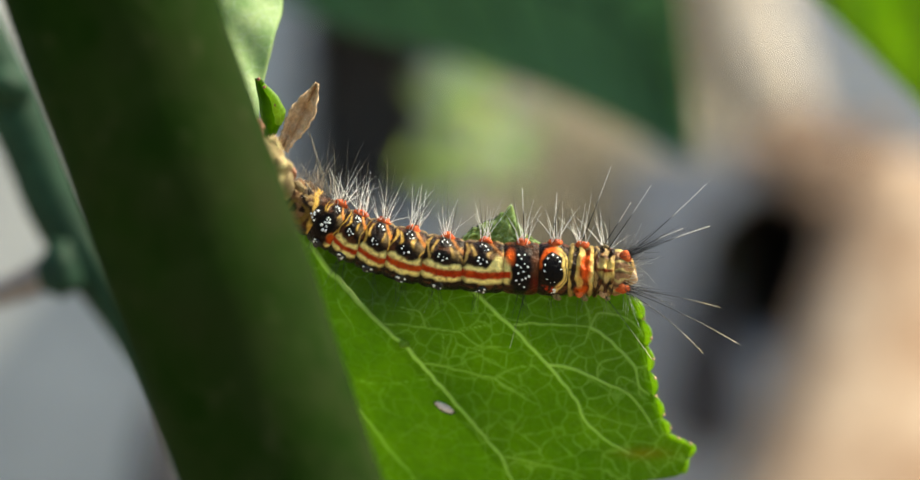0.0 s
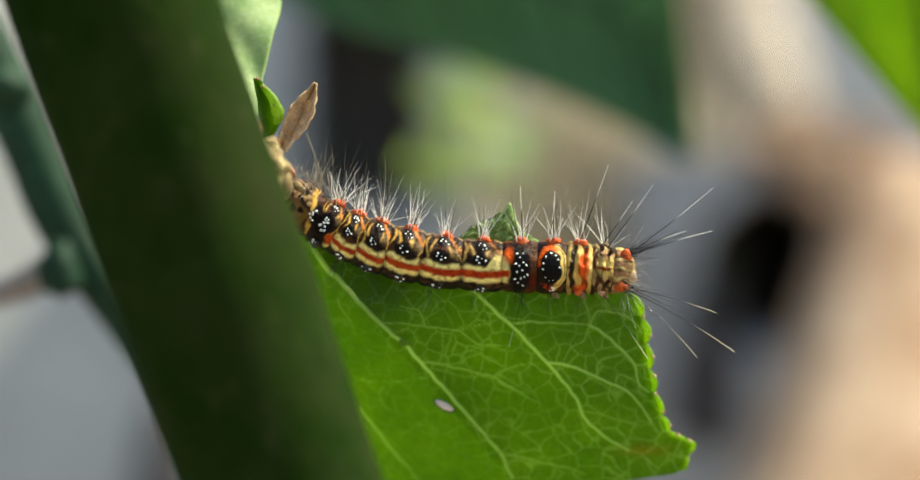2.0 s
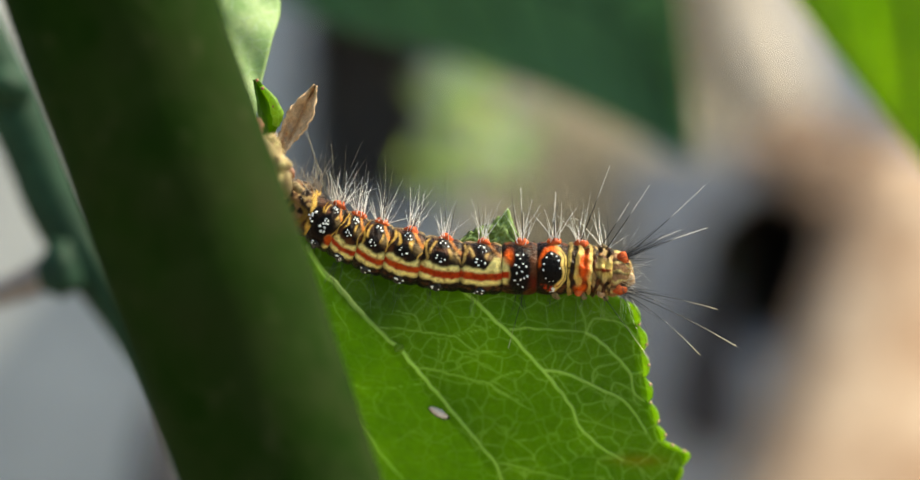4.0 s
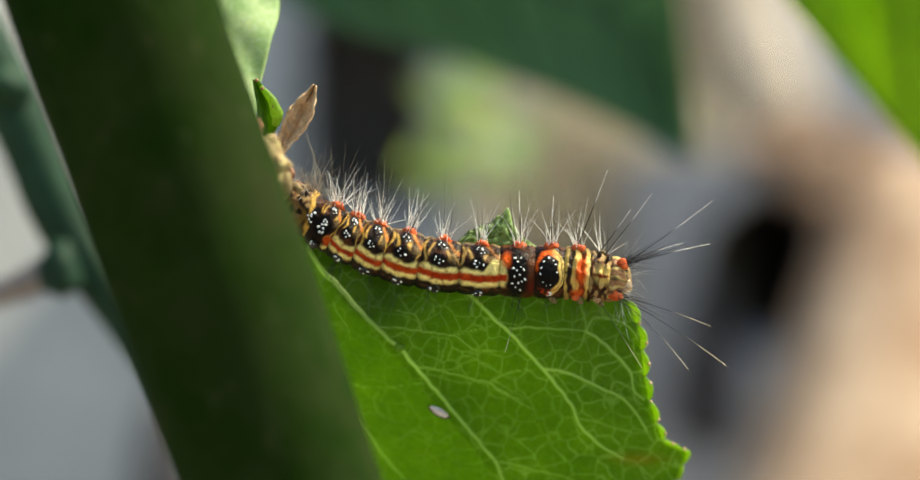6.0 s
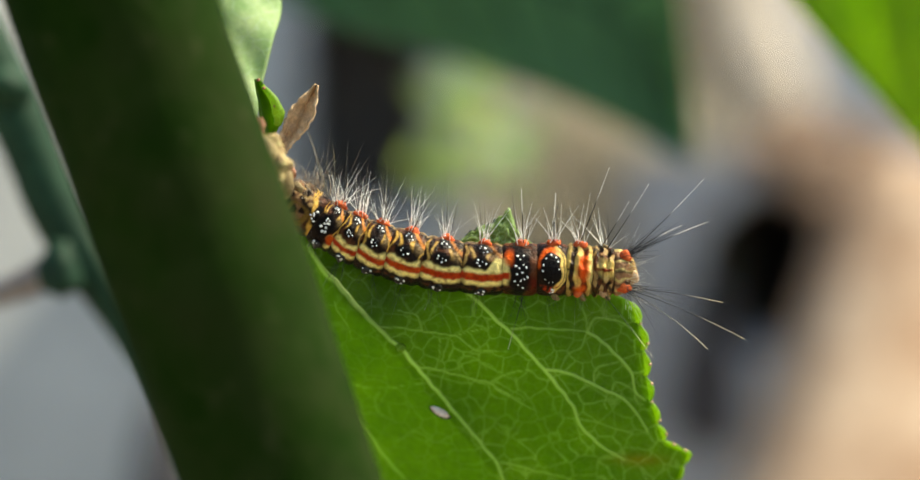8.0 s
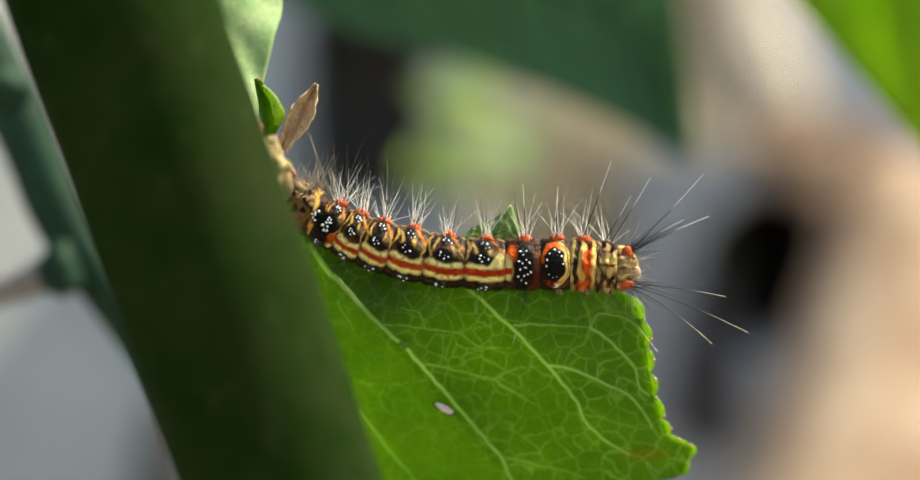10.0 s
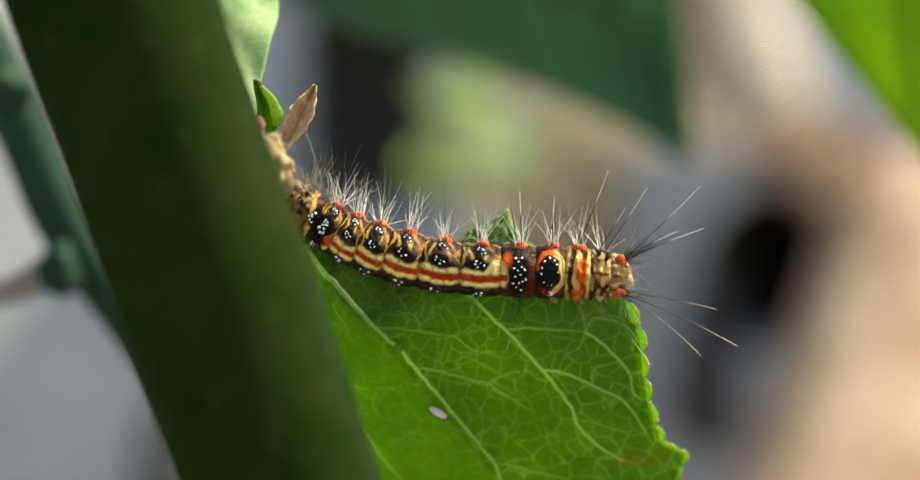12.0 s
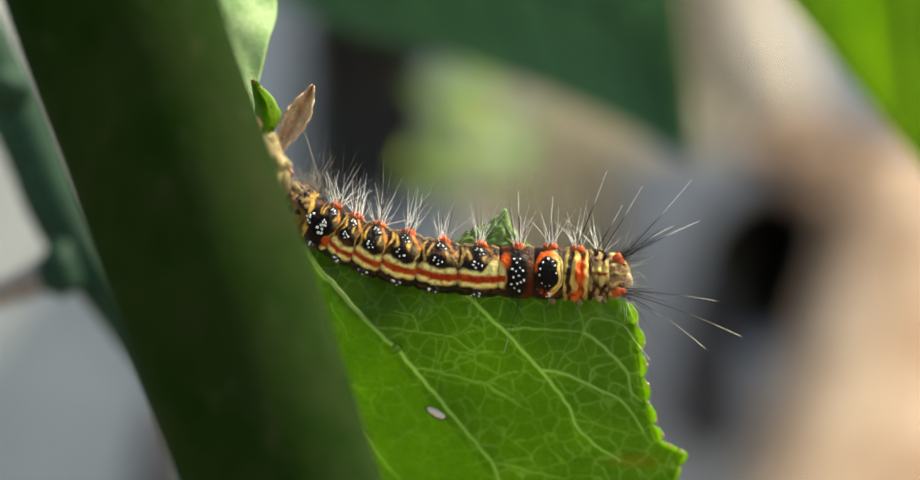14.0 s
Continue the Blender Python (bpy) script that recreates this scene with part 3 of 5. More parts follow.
CREAM, RED, ORANGE, BLACK = np.array((1.0, 0.84, 0.31)), np.array((0.42, 0.032, 0.005)), np.array((0.78, 0.11, 0.012)), np.array((0.004, 0.003, 0.003))


def soft(x, a, b):
    t = min(1.0, max(0.0, (x - a) / (b - a)))
    return t * t * (3 - 2 * t)


def oval(u, s, cu, cs, ru, rs, edge=0.15):
    d = math.hypot((u - cu) / ru, (s - cs) / rs)
    return 1 - soft(d, 1 - edge, 1 + edge)


def marking(kind, u, s, p, seed):
    """The colour of the skin at u along the ring (-1 to 1) and s up its side (-1 to 1)."""
    n1 = noise.noise(Vector(p) * 1100)
    n2 = noise.noise(Vector(p) * 2700 + Vector((7, 3, 1)))
    u2, s2 = u + 0.14 * n1, s + 0.04 * n2
    c = DARK + (BROWN - DARK) * soft(n1 + 0.6 * n2, -0.2, 0.6)

    def lay(col, k):
        nonlocal c
        c = c + (col - c) * min(1.0, max(0.0, k))
    if kind == "belly":
        nth = round(seed / 1.7)
        dull = soft(nth, 3.5, 6)  # the rings towards the head are greyer above
        ochre = YELLOW * (1 - 0.6 * dull) + KHAKI * 0.6 * dull
        # the pale stripe sinks and narrows towards the tail
        f, g = min(1.0, (6 - nth) / 3), 0.09 * max(0, 3 - nth)
        s4 = s2 + 0.07 * u * f + 0.03 * math.cos(3 * u)  # the stripe steps a little from ring to ring
        top = -0.04 - 0.12 * f - g + 0.04 * math.cos(4 * u + 1) + 0.05 * n1
        red_hi, red_lo, low = -0.17 - 0.13 * f - 0.9 * g, -0.48 - 0.06 * f - 0.7 * g, -0.65 - 0.05 * f - 0.8 * g
        # soft ochre ridges before the warts, a short one behind them
        for at, wide, lo, hi in ((-0.82, 0.075, top + 0.15, 0.90), (-0.52, 0.085, 0.32, 0.80), (0.34, 0.11, 0.28, 0.60), (0.88, 0.06, top + 0.1, 0.7)):
            k = abs(u2 - at - 0.12 * math.sin(s * 6 + seed * 2 + 4 * at))
            lay(ochre * (0.82 + 0.3 * n2), (1 - soft(k, wide * 0.35, wide * 1.3)) * soft(s2, lo - 0.1, lo + 0.08) * (1 - soft(s2, hi - 0.1, hi + 0.08)))
        lay(KHAKI * 0.6, 0.7 * oval(u2, s2, 0.66, 0.36, 0.24, 0.2, 0.7))
        # the orange edge of the saddle slants down behind the wart
        k = abs(s2 - (0.98 - 0.46 * soft(u, 0.05, 0.95)))
        lay(ORANGE * 0.34 + YELLOW * 0.36, (1 - soft(k, 0.03, 0.13)) * soft(u2, 0.1, 0.3) * (1 - 0.6 * dull))
        lay(KHAKI * 0.9 + 0.03, soft(s, 0.90, 0.98) * soft(n2 - 0.4 * n1, -0.25, 0.25) * 0.85)
        lift = (0.46 if nth == 6 else 0.12) * soft(u, 0.1, 0.62) * (1 - soft(u, 0.84, 0.98)) + 0.08 * soft(-u, 0.35, 0.6) * (1 - soft(-u, 0.75, 0.95))
        pale = CREAM * (0.98 + 0.2 * n1) + (YELLOW - CREAM) * 0.3 * soft(n1 + 0.5 * n2, 0.0, 0.5)
        pale = pale * (1 - 0.6 * soft(abs(u2), 0.72, 0.98))
        lay(pale, soft(s4, low - 0.06, low + 0.08) * (1 - soft(s4, top + lift - 0.08, top + lift + 0.06)))
        red = RED * (0.9 + 0.4 * n2) + (ORANGE - RED) * 0.45 * soft(n1, -0.05, 0.4)
        lay(red, soft(s4, red_lo - 0.04, red_lo + 0.06) * (1 - soft(s4, red_hi - 0.06, red_hi + 0.05)))
        lay(BROWN * 1.4, 0.45 * soft(n2 + 0.8 * n1, 0.3, 0.6) * (1 - soft(s2, top, top + 0.1)))
        lay(DARK + (BROWN - DARK) * soft(n2, 0.0, 0.5), 1 - soft(s2, low - 0.07, low + 0.02))
        lay(BLACK, 1 - soft(s2, -0.90, -0.82))
        lay(BLACK, oval(u2, s2, 0.0, 0.72, 0.34, 0.20, 0.3))
        lay(BLACK, oval(u2, s2, -0.10, 0.24 - 0.06 * f, 0.40, 0.24, 0.3))
        if seed < 2:  # the hindmost ring is dark, the stripe only begins on it
            lay(DARK, (1 - soft(u2, 0.35, 0.75)) * (1 - soft(s2, 0.35, 0.5)))
            lay(ORANGE * 0.7, oval(u2, s2, 0.75, -0.45, 0.3, 0.2, 0.4))
            lay(BLACK, oval(u2, s2, -0.15, -0.05, 0.62, 0.46, 0.2))
        lay(DARK, soft(abs(u), 0.955, 0.99) * 0.9)
    elif kind == "eyeless":
        lay(CREAM * 0.8, (1 - soft(u2, -0.75, -0.55)) * soft(s2, -0.68, -0.6) * (1 - soft(s2, 0.35, 0.5)))
        lay(RED, (1 - soft(u2, -0.75, -0.55)) * soft(s2, -0.48, -0.4) * (1 - soft(s2, -0.18, -0.1)))
        lay(BROWN * 1.4, soft(s2, 0.84, 0.95) * soft(n2, -0.2, 0.3))
        lay(BLACK, oval(u2, s2, 0.0, -0.15, 0.55, 0.95))
        lay(ORANGE, oval(u2, s2, -0.62, 0.42, 0.21, 0.26, 0.8))
        lay(RED * 0.22, oval(u2, s2, 0.75, -0.6, 0.25, 0.35, 0.8))
        lay(BROWN * 1.5, 0.6 * oval(u2, s2, 0.78, 0.3, 0.25, 0.5, 0.8))
        lay(DARK, soft(abs(u), 0.93, 0.99) * 0.7)
    elif kind == "eyed":
        r = math.hypot((u2 + 0.08) / 0.66, (s2 - 0.0) / 0.62)
        lay(DARK, 1 - soft(u2, -0.5, -0.2))
        lay(YELLOW * 0.7 + CREAM * 0.35, soft(r, 0.95, 1.1) * (1 - soft(r, 1.4, 1.55)) * soft(u2, 0.0, 0.3))
        lay(DARK, (1 - soft(abs(r - 1.3), 0.03, 0.07)) * soft(u2, 0.2, 0.4) * 0.8)
        lay(ORANGE, soft(r, 0.92, 1.1) * (1 - soft(r, 1.15, 1.5)) * soft(s2 - 0.45 * u2 + 0.1 * n2, 0.3, 0.65))
        lay(RED, soft(r, 0.98, 1.05) * (1 - soft(r, 1.3, 1.4)) * (1 - soft(s2, -0.66, -0.55)) * soft(n2, -0.2, 0.3))
        lay(BLACK, 1 - soft(r, 0.93, 1.0))
        lay(BROWN * 1.6, soft(s2, 0.86, 0.97) * soft(n2, -0.3, 0.2))
        lay(DARK, soft(abs(u), 0.93, 0.99) * 0.7)
    elif kind == "collar":
        # yellow folds round the eye spot, then the soft orange patch
        k = math.sin(u2 * 8 + 1.4 * math.cos(s * 2.2) + 1.0 * n1 + 2.2)
        lay(YELLOW * 0.65 + CREAM * 0.25, soft(k, -0.3, 0.6) * (1 - 0.5 * soft(abs(s), 0.55, 0.9)))
        lay(DARK * 1.5, soft(-k, 0.45, 0.9) * 0.8)
        lay(KHAKI * 0.8, 0.6 * soft(abs(s - 0.05), 0.5, 0.8) * soft(n1 + n2, -0.3, 0.4))
        lay(CREAM * 0.75 + YELLOW * 0.2, 0.8 * oval(u2, s2, 0.85, 0.08, 0.35, 0.5, 0.6))
        lay(ORANGE, oval(u2 + 0.15 * n2, s2 + 0.08 * n2, 0.30, 0.08, 0.40, 0.48, 0.75))
        lay(RED * 1.3, 0.7 * oval(u2, s2, 0.35, 0.05, 0.2, 0.25, 0.8))
        lay(ORANGE * 0.8, oval(u2, s2, 0.05, -0.76, 0.45, 0.18, 0.6))
        lay(DARK, (1 - soft(abs(s2 - 0.02), 0.02, 0.06)) * (1 - soft(u2, -0.7, -0.4)) * 0.8)
    elif kind == "neck":
        k = math.sin(u2 * 7 + 2 + 1.8 * math.sin(s * 5) + 1.4 * n1)
        lay(KHAKI * 1.1, soft(k, -0.3, 0.5))
        lay(DARK, 0.85 * soft(math.sin(s2 * 12 + 4 * u2 + 1 + 1.2 * n1), 0.2, 0.7) * soft(abs(s - 0.08), 0.32, 0.5))
        lay(YELLOW * 0.45 + CREAM * 0.42, oval(u2, s2, 0.35, 0.08, 0.75, 0.36, 0.5))
        lay(YELLOW * 0.5, 0.6 * oval(u2, s2, 0.35, 0.08, 0.75, 0.36, 0.5) * soft(math.sin(u2 * 11 + n1), 0.3, 0.8))
        lay(BROWN * 1.5, 0.5 * soft(n2 + 0.5 * n1, 0.05, 0.4))
        lay(RED * 0.35, oval(u2, s2, 0.2, 0.06, 0.8, 0.07, 0.7))
        lay(DARK, soft(u2, 0.9, 0.98) * 0.8)
    elif kind == "head":
        lay(np.array((0.34, 0.18, 0.09)), 0.75 + 0.5 * n1)
        lay(CREAM * 0.62, soft(math.sin(s2 * 15 + 2 * n1), 0.35, 0.8) * 0.7)
        lay(DARK, soft(math.sin(s2 * 11 + 1 + n1), 0.6, 0.95) * 0.7)
        lay(YELLOW * 0.5, soft(u2, 0.2, 0.6) * soft(n1, -0.3, 0.2) * 0.5)
    else:
        lay(np.array((0.20, 0.105, 0.05)), soft(n1 + 0.5 * n2, -0.25, 0.3) * (1 - soft(u2, 0.45, 0.7)))
        lay(KHAKI * 1.3, soft(n2, 0.15, 0.4) * soft(s2, 0.1, 0.5) * (1 - soft(u2, 0.45, 0.7)))
        lay(YELLOW, (1 - soft(abs(u2 - 0.72 + 0.35 * s2), 0.06, 0.14)))
        lay(YELLOW * 0.25, (1 - soft(abs(math.hypot(u2 - 0.15, (s2 + 0.3)) - 0.42), 0.06, 0.12)) * (1 - soft(s2, 0.0, 0.2)))
        lay(BLACK, oval(u2, s2, 0.95, 0.1, 0.3, 0.5))
    return c


@functools.lru_cache(maxsize=4096)
def spine(x):
    """The body's middle line at x: height, radius and slope."""
    z, r = float(glide(AX_X, AX_Z, x)), float(glide(AX_X, AX_R, x))
    return z, r, float(glide(AX_X, AX_Z, x + 0.1) - glide(AX_X, AX_Z, x - 0.1)) / 0.2


def skin_place(x, phi, swell=1.0):
    """A place on the body in world metres: x in millimetres along it, phi up from the side that faces the lens; and the way out of it."""
    z, r, dz = spine(x)
    r = r * swell
    q = math.hypot(1, dz)
    way = np.array((-dz / q * math.sin(phi), -math.cos(phi), math.sin(phi) / q))
    return np.array(CAT) + (np.array((x, 0, z)) + way * r) * 0.001, way


def ring_shape(kind, a, b, seed, nu=44, nphi=140):
    verts, marks = [], []
    for i in range(nu + 1):
        u = -1 + 2 * i / nu
        x = a + (b - a) * i / nu
        end = abs(u)
        swell = 1.03 - 0.095 * end ** 5
        if kind in ("belly", "tail"):
            swell += 0.012 * math.cos(u * 9)
        if kind == "head" and u > 0.2:
            swell *= math.sqrt(max(0.02, 1 - ((u - 0.2) / 0.82) ** 2))
        if kind == "tail" and u < -0.3:
            swell *= math.sqrt(max(0.02, 1 - ((-0.3 - u) / 0.72) ** 2))
        base_swell = swell
        for j in range(nphi):
            phi = 2 * math.pi * j / nphi
            s = math.sin(phi)
            swell = base_swell
            if kind in ("collar", "neck"):
                swell += (0.04 * math.cos(u * 8.5 + 0.8 * math.sin(3 * s)) + 0.03 * math.sin(s * 15 + 2.5 * u)) * (1 - end ** 4)
            front = math.cos(phi) > -0.15
            bulge = 0.0
            if front and kind == "belly":
                bulge = 0.055 * oval(u, s, 0, 0.76, 0.42, 0.2, 0.6) + 0.065 * oval(u, s, -0.06, 0.34, 0.46, 0.24, 0.6) + 0.05 * oval(u, s, 0, -0.84, 0.4, 0.16, 0.6)
            elif front and kind == "eyeless":
                bulge = 0.07 * oval(u, s, 0.08, -0.1, 0.6, 0.8, 0.6)
            elif front and kind == "eyed":
                bulge = 0.08 * oval(u, s, -0.08, 0, 0.66, 0.6, 0.5)
            elif front and kind == "collar":
                bulge = 0.05 * oval(u, s, 0.25, 0.08, 0.5, 0.42, 0.6)
            p, way = skin_place(x, phi, swell + bulge)
            crease = 0.00010 if kind in ("collar", "neck", "head", "tail") else 0.00005
            p = p + way * (crease * noise.noise(Vector(p) * 1400) + 0.00004 * noise.noise(Vector(p) * 3600))
            verts.append(p)
            marks.append(marking(kind, u, s, p, seed))
    faces = []
    for i in range(nu):
        for j in range(nphi):
            k = (j + 1) % nphi
            faces.append((i * nphi + j, (i + 1) * nphi + j, (i + 1) * nphi + k, i * nphi + k))
    faces.append(tuple(range(nphi)))
    faces.append(tuple(nu * nphi + j for j in range(nphi - 1, -1, -1)))
    return verts, faces, marks


def hair(root, way, long, thick, bend, low, high, n=7, taper=0.82, pale=(0.3, 0.8)):
    """One tapering bristle with its tint running from root to tip."""
    root, way, bend = np.asarray(root, float), np.asarray(way, float), np.asarray(bend, float)
    way = way / np.linalg.norm(way)
    ts = np.linspace(0, 1, n)
    line = [root + way * long * t + bend * long * t * t for t in ts]
    v, f = tube(line, thick * (1 - taper * ts), 4, caps=False)
    marks = [np.asarray(low) * (1 - soft(t, *pale)) + np.asarray(high) * soft(t, *pale) for t in ts for _ in range(4)]
    return v, f, marks


LONG_HAIRS = (("collar", 15.8, 0.9, 18.25, 7.3, -0.5, 0.05), ("neck", 18.1, 0.2, 21.8, 5.8, -1.0, 0.04), ("neck", 17.6, 0.4, 20.0, 4.3, -1.5, 0.05),
              ("head", 20.0, -0.2, 26.6, 5.9, -1.0, 0.06), ("head", 20.1, -0.3, 27.4, 2.4, 0.5, -0.05), ("head", 20.0, -0.1, 24.8, 2.2, -2.0, -0.06),
              ("head", 20.2, -3.3, 28.0, -4.9, -0.5, -0.08), ("head", 20.2, -3.5, 29.5, -8.1, -1.0, -0.10), ("head", 20.1, -3.7, 25.7, -8.5, -1.5, -0.22),
              ("neck", 17.9, -3.9, 21.8, -9.3, -2.0, -0.03), ("eyeless", 10.7, 0.9, 10.5, 5.6, 0.0, 0.03),
              ("eyed", 13.4, 0.9, 13.6, 5.2, 0.5, 0.03), ("eyeless", 10.7, -3.8, 9.4, -8.4, -1.0, -0.03))
BEAD = mesh_of("white_spot", *blob((0, 0, 0), 1.0, 6, 8), M_WHITE)


def caterpillar():
    cat = thing("caterpillar", CAT, "hairy orange, cream and black striped caterpillar on a leaf edge", "caterpillar")
    rng = random.Random(11)
    segs = []
    pale0, pale1 = (0.97, 0.97, 0.95), (0.97, 0.97, 0.95)
    ink, straw = (0.012, 0.011, 0.012), (0.80, 0.74, 0.58)

    def fan(root, out, count, lo, hi, spread, low, high, thick=0.00003, curl=0.25):
        made = []
        for _ in range(count):
            w = np.asarray(out, float) + np.array([rng.gauss(0, spread) for _ in range(3)])
            b = np.array([rng.gauss(0, curl) for _ in range(3)])
            start = np.asarray(root) + np.array([rng.uniform(-1, 1) for _ in range(3)]) * 0.00048
            made.append(hair(start, w, rng.uniform(lo, hi), thick * rng.uniform(0.8, 1.3), b, low, high))
        return made

    for i, (kind, a, b) in enumerate(RINGS):
        mid, half = (a + b) / 2, (b - a) / 2
        c = np.array(CAT) + np.array((mid, 0, glide(AX_X, AX_Z, mid))) * 0.001
        name = {"head": "head", "tail": "tail_segment"}.get(kind, "body_segment")
        seg = part(name, ring_shape(kind, a - 0.06, b + 0.06, i * 1.7), M_SKIN, cat, at=c)
        segs.append(seg)
        beads, hairs = [], []

        def bead(u, s, size=0.000125, out=1.08):
            phi = math.asin(max(-0.98, min(0.98, s)))
            p, w = skin_place(mid + u * half, phi, out)
            beads.append((p, size * rng.uniform(0.58, 0.9), w, rng.uniform(0, 3.14), rng.uniform(1.0, 1.35)))
            return p, w

        if kind not in ("head", "tail"):
            p, w = skin_place(mid + 0.05 * half, radians(74), 1.03)
            size = 0.00056 if kind != "neck" else 0.0004
            part("orange_wart", blob(p, (size * 1.12, size, size * 0.78), 12, 16, 0.35, 2600, tuple(w)), M_ORANGE if kind != "neck" else M_NODE, seg)
            back = np.array((-0.25, 0, 0)) if i < 4 else np.array((0.0, 0, 0))
            hairs += fan(p, w + back + np.array((0, 0.15, 0)), (24 if i < 5 else 14) if kind != "neck" else 8, 0.0014, 0.0040, 0.33, pale0, pale1, 0.000035, 0.10)
            hairs += fan(p, w + back, 3 if i < 5 else 2, 0.0045, 0.0062, 0.16, (0.10, 0.09, 0.08), (0.42, 0.38, 0.32), 0.000030, 0.07)
        if kind == "belly":
            for cs, cu in ((0.73, 0.0), (0.24 - 0.06 * min(1.0, (6 - i) / 3), -0.10)):
                for k in range(6):
                    g = k * 2.4 + rng.uniform(-0.3, 0.3)
                    q = (0.25 + 0.6 * (k % 3) / 2)
                    p, w = bead(cu + 0.34 * q * math.cos(g), cs + 0.17 * q * math.sin(g))
            p, w = skin_place(mid, radians(-58), 1.0)
            part("side_wart", blob(p, (0.00052, 0.0005, 0.0005), 10, 14, 0.35, 2400, tuple(w)), M_BLACK, seg, "black side wart")
            if i == 1:
                for k in range(6):
                    bead(-0.15 + 0.34 * math.cos(k * 2.4) * (0.4 + 0.1 * k), -0.10 + 0.26 * math.sin(k * 2.4) * (0.5 + 0.12 * k), 0.00018)
            for k in range(4):
                p, w = bead(rng.uniform(-0.3, 0.3), -0.80 + rng.uniform(-0.06, 0.1), 0.00014, 1.2)
            hairs += fan(p, w + np.array((0, -0.2, -0.7)), 7, 0.0012, 0.0036, 0.28, ink, (0.04, 0.04, 0.03), 0.000017, 0.08)
            hairs += fan(p, w + np.array((0, -0.2, -0.5)), 1, 0.0022, 0.0038, 0.3, (0.05, 0.05, 0.04), (0.6, 0.6, 0.5), 0.000014, 0.08)
        elif kind == "eyeless":
            for k in range(15):
                g = k * 2.399
                q = math.sqrt((k + 0.5) / 15)
                bead(0.05 + 0.42 * q * math.cos(g), -0.12 + 0.72 * q * math.sin(g), 0.00014, 1.1)
            p, w = skin_place(mid, radians(-60), 1.05)
            hairs += fan(p, w + np.array((0, -0.2, -0.5)), 8, 0.0013, 0.0042, 0.25, ink, (0.05, 0.05, 0.045), 0.000018, 0.08)
        elif kind == "eyed":
            for k in range(11):
                g = 2 * math.pi * k / 11 + rng.uniform(-0.15, 0.15)
                bead(-0.08 + 0.52 * math.cos(g), 0.02 + 0.48 * math.sin(g), 0.00017, 1.07)
            for k in range(4):
                bead(rng.uniform(-0.2, 0.2), -0.8 + rng.uniform(-0.08, 0.08), 0.00015, 1.05)
                if k < 3:
                    bead(0.3 + 0.12 * k, 0.83 + 0.03 * (k % 2), 0.00008, 1.05)
            p, w = skin_place(mid, radians(-60), 1.05)
            hairs += fan(p, w + np.array((0, -0.2, -0.5)), 7, 0.0013, 0.0032, 0.25, ink, (0.05, 0.05, 0.045), 0.000018, 0.08)
        elif kind in ("collar", "neck"):
            p, w = skin_place(mid, radians(-62), 1.03)
            part("orange_wart", blob(p, 0.0004, 8, 12, 0.3, 2200), M_ORANGE if kind == "collar" else M_HUSK, seg)
            hairs += fan(p, w + np.array((0.15, -0.2, -0.5)), 6, 0.0012, 0.0034, 0.35, (0.06, 0.05, 0.04), (0.5, 0.47, 0.4), 0.000013)
        elif kind == "head":
            for py, sgn in ((radians(52), 1), (radians(-46), -1)):
                p, w = skin_place(19.55, py, 1.0)
                part("orange_wart", blob(p, (0.00058, 0.0006, 0.00055), 10, 14, 0.45, 2200), M_ORANGE, seg)
                out = np.array((1.0, -0.1, 0.42 * sgn - 0.05))
                hairs += fan(p, out, 22, 0.0020, 0.0060, 0.28, ink, (0.05, 0.05, 0.05), 0.000025, 0.07)
                hairs += fan(p, out + np.array((-0.7, 0, 0.7 * sgn)), 8, 0.0018, 0.0042, 0.28, (0.1, 0.09, 0.08), pale1, 0.000018, 0.08)
            for k in range(6):
                p, w = skin_place(19.95, radians(-35 + 14 * k), 1.0)
                hairs += fan(p, w * 0.4 + np.array((0.9, -0.2, 0)), 4, 0.0008, 0.0018, 0.3, (0.5, 0.45, 0.35), pale1, 0.00002)
            part("mouth", blob(skin_place(20.3, radians(-20), 0.7)[0], (0.00055, 0.0005, 0.0007), 8, 12, 0.25, 2500), M_HUSK, seg, "tan glossy mouthparts")
        else:
            for k in range(6):
                bead(0.80 + 0.14 * math.cos(k * 2.4) * (k / 5), 0.05 + 0.4 * math.sin(k * 2.4) * (k / 5), 0.00016, 1.04)
            for k in range(16):
                p, w = skin_place(rng.uniform(-11, -8.2), radians(rng.uniform(30, 85)), 1.0)
                hairs += fan(p, w + np.array((-0.3, 0, 0.3)), 4, 0.001, 0.003, 0.35, (0.5, 0.42, 0.34), (0.8, 0.76, 0.68), 0.000026, 0.14)
            for k in range(4):
                p, w = skin_place(-8.6 + 0.25 * k, radians(66), 1.0)
                hairs += fan(p, np.array((-0.3 + 0.1 * k, 0, 1)), 2, 0.004, 0.006, 0.15, (0.3, 0.28, 0.22), (0.6, 0.56, 0.45), 0.000024)
        if kind in ("eyed", "collar", "neck"):
            p, w = skin_place(mid + 0.2 * half, radians(-74), 1.0)
            q = np.asarray(p) + np.array((0.0002, -0.0001, -0.0003))
            leg = tube(path([tuple(np.asarray(p) - w * 0.0003), tuple(q), tuple(q + (0.0003, 0.0002, -0.0001))], 10), np.linspace(0.00038, 0.00012, 10), 10, rough=0.35, grain=2600)
            part("leg", leg, M_NODE, seg, "short brown jointed leg")
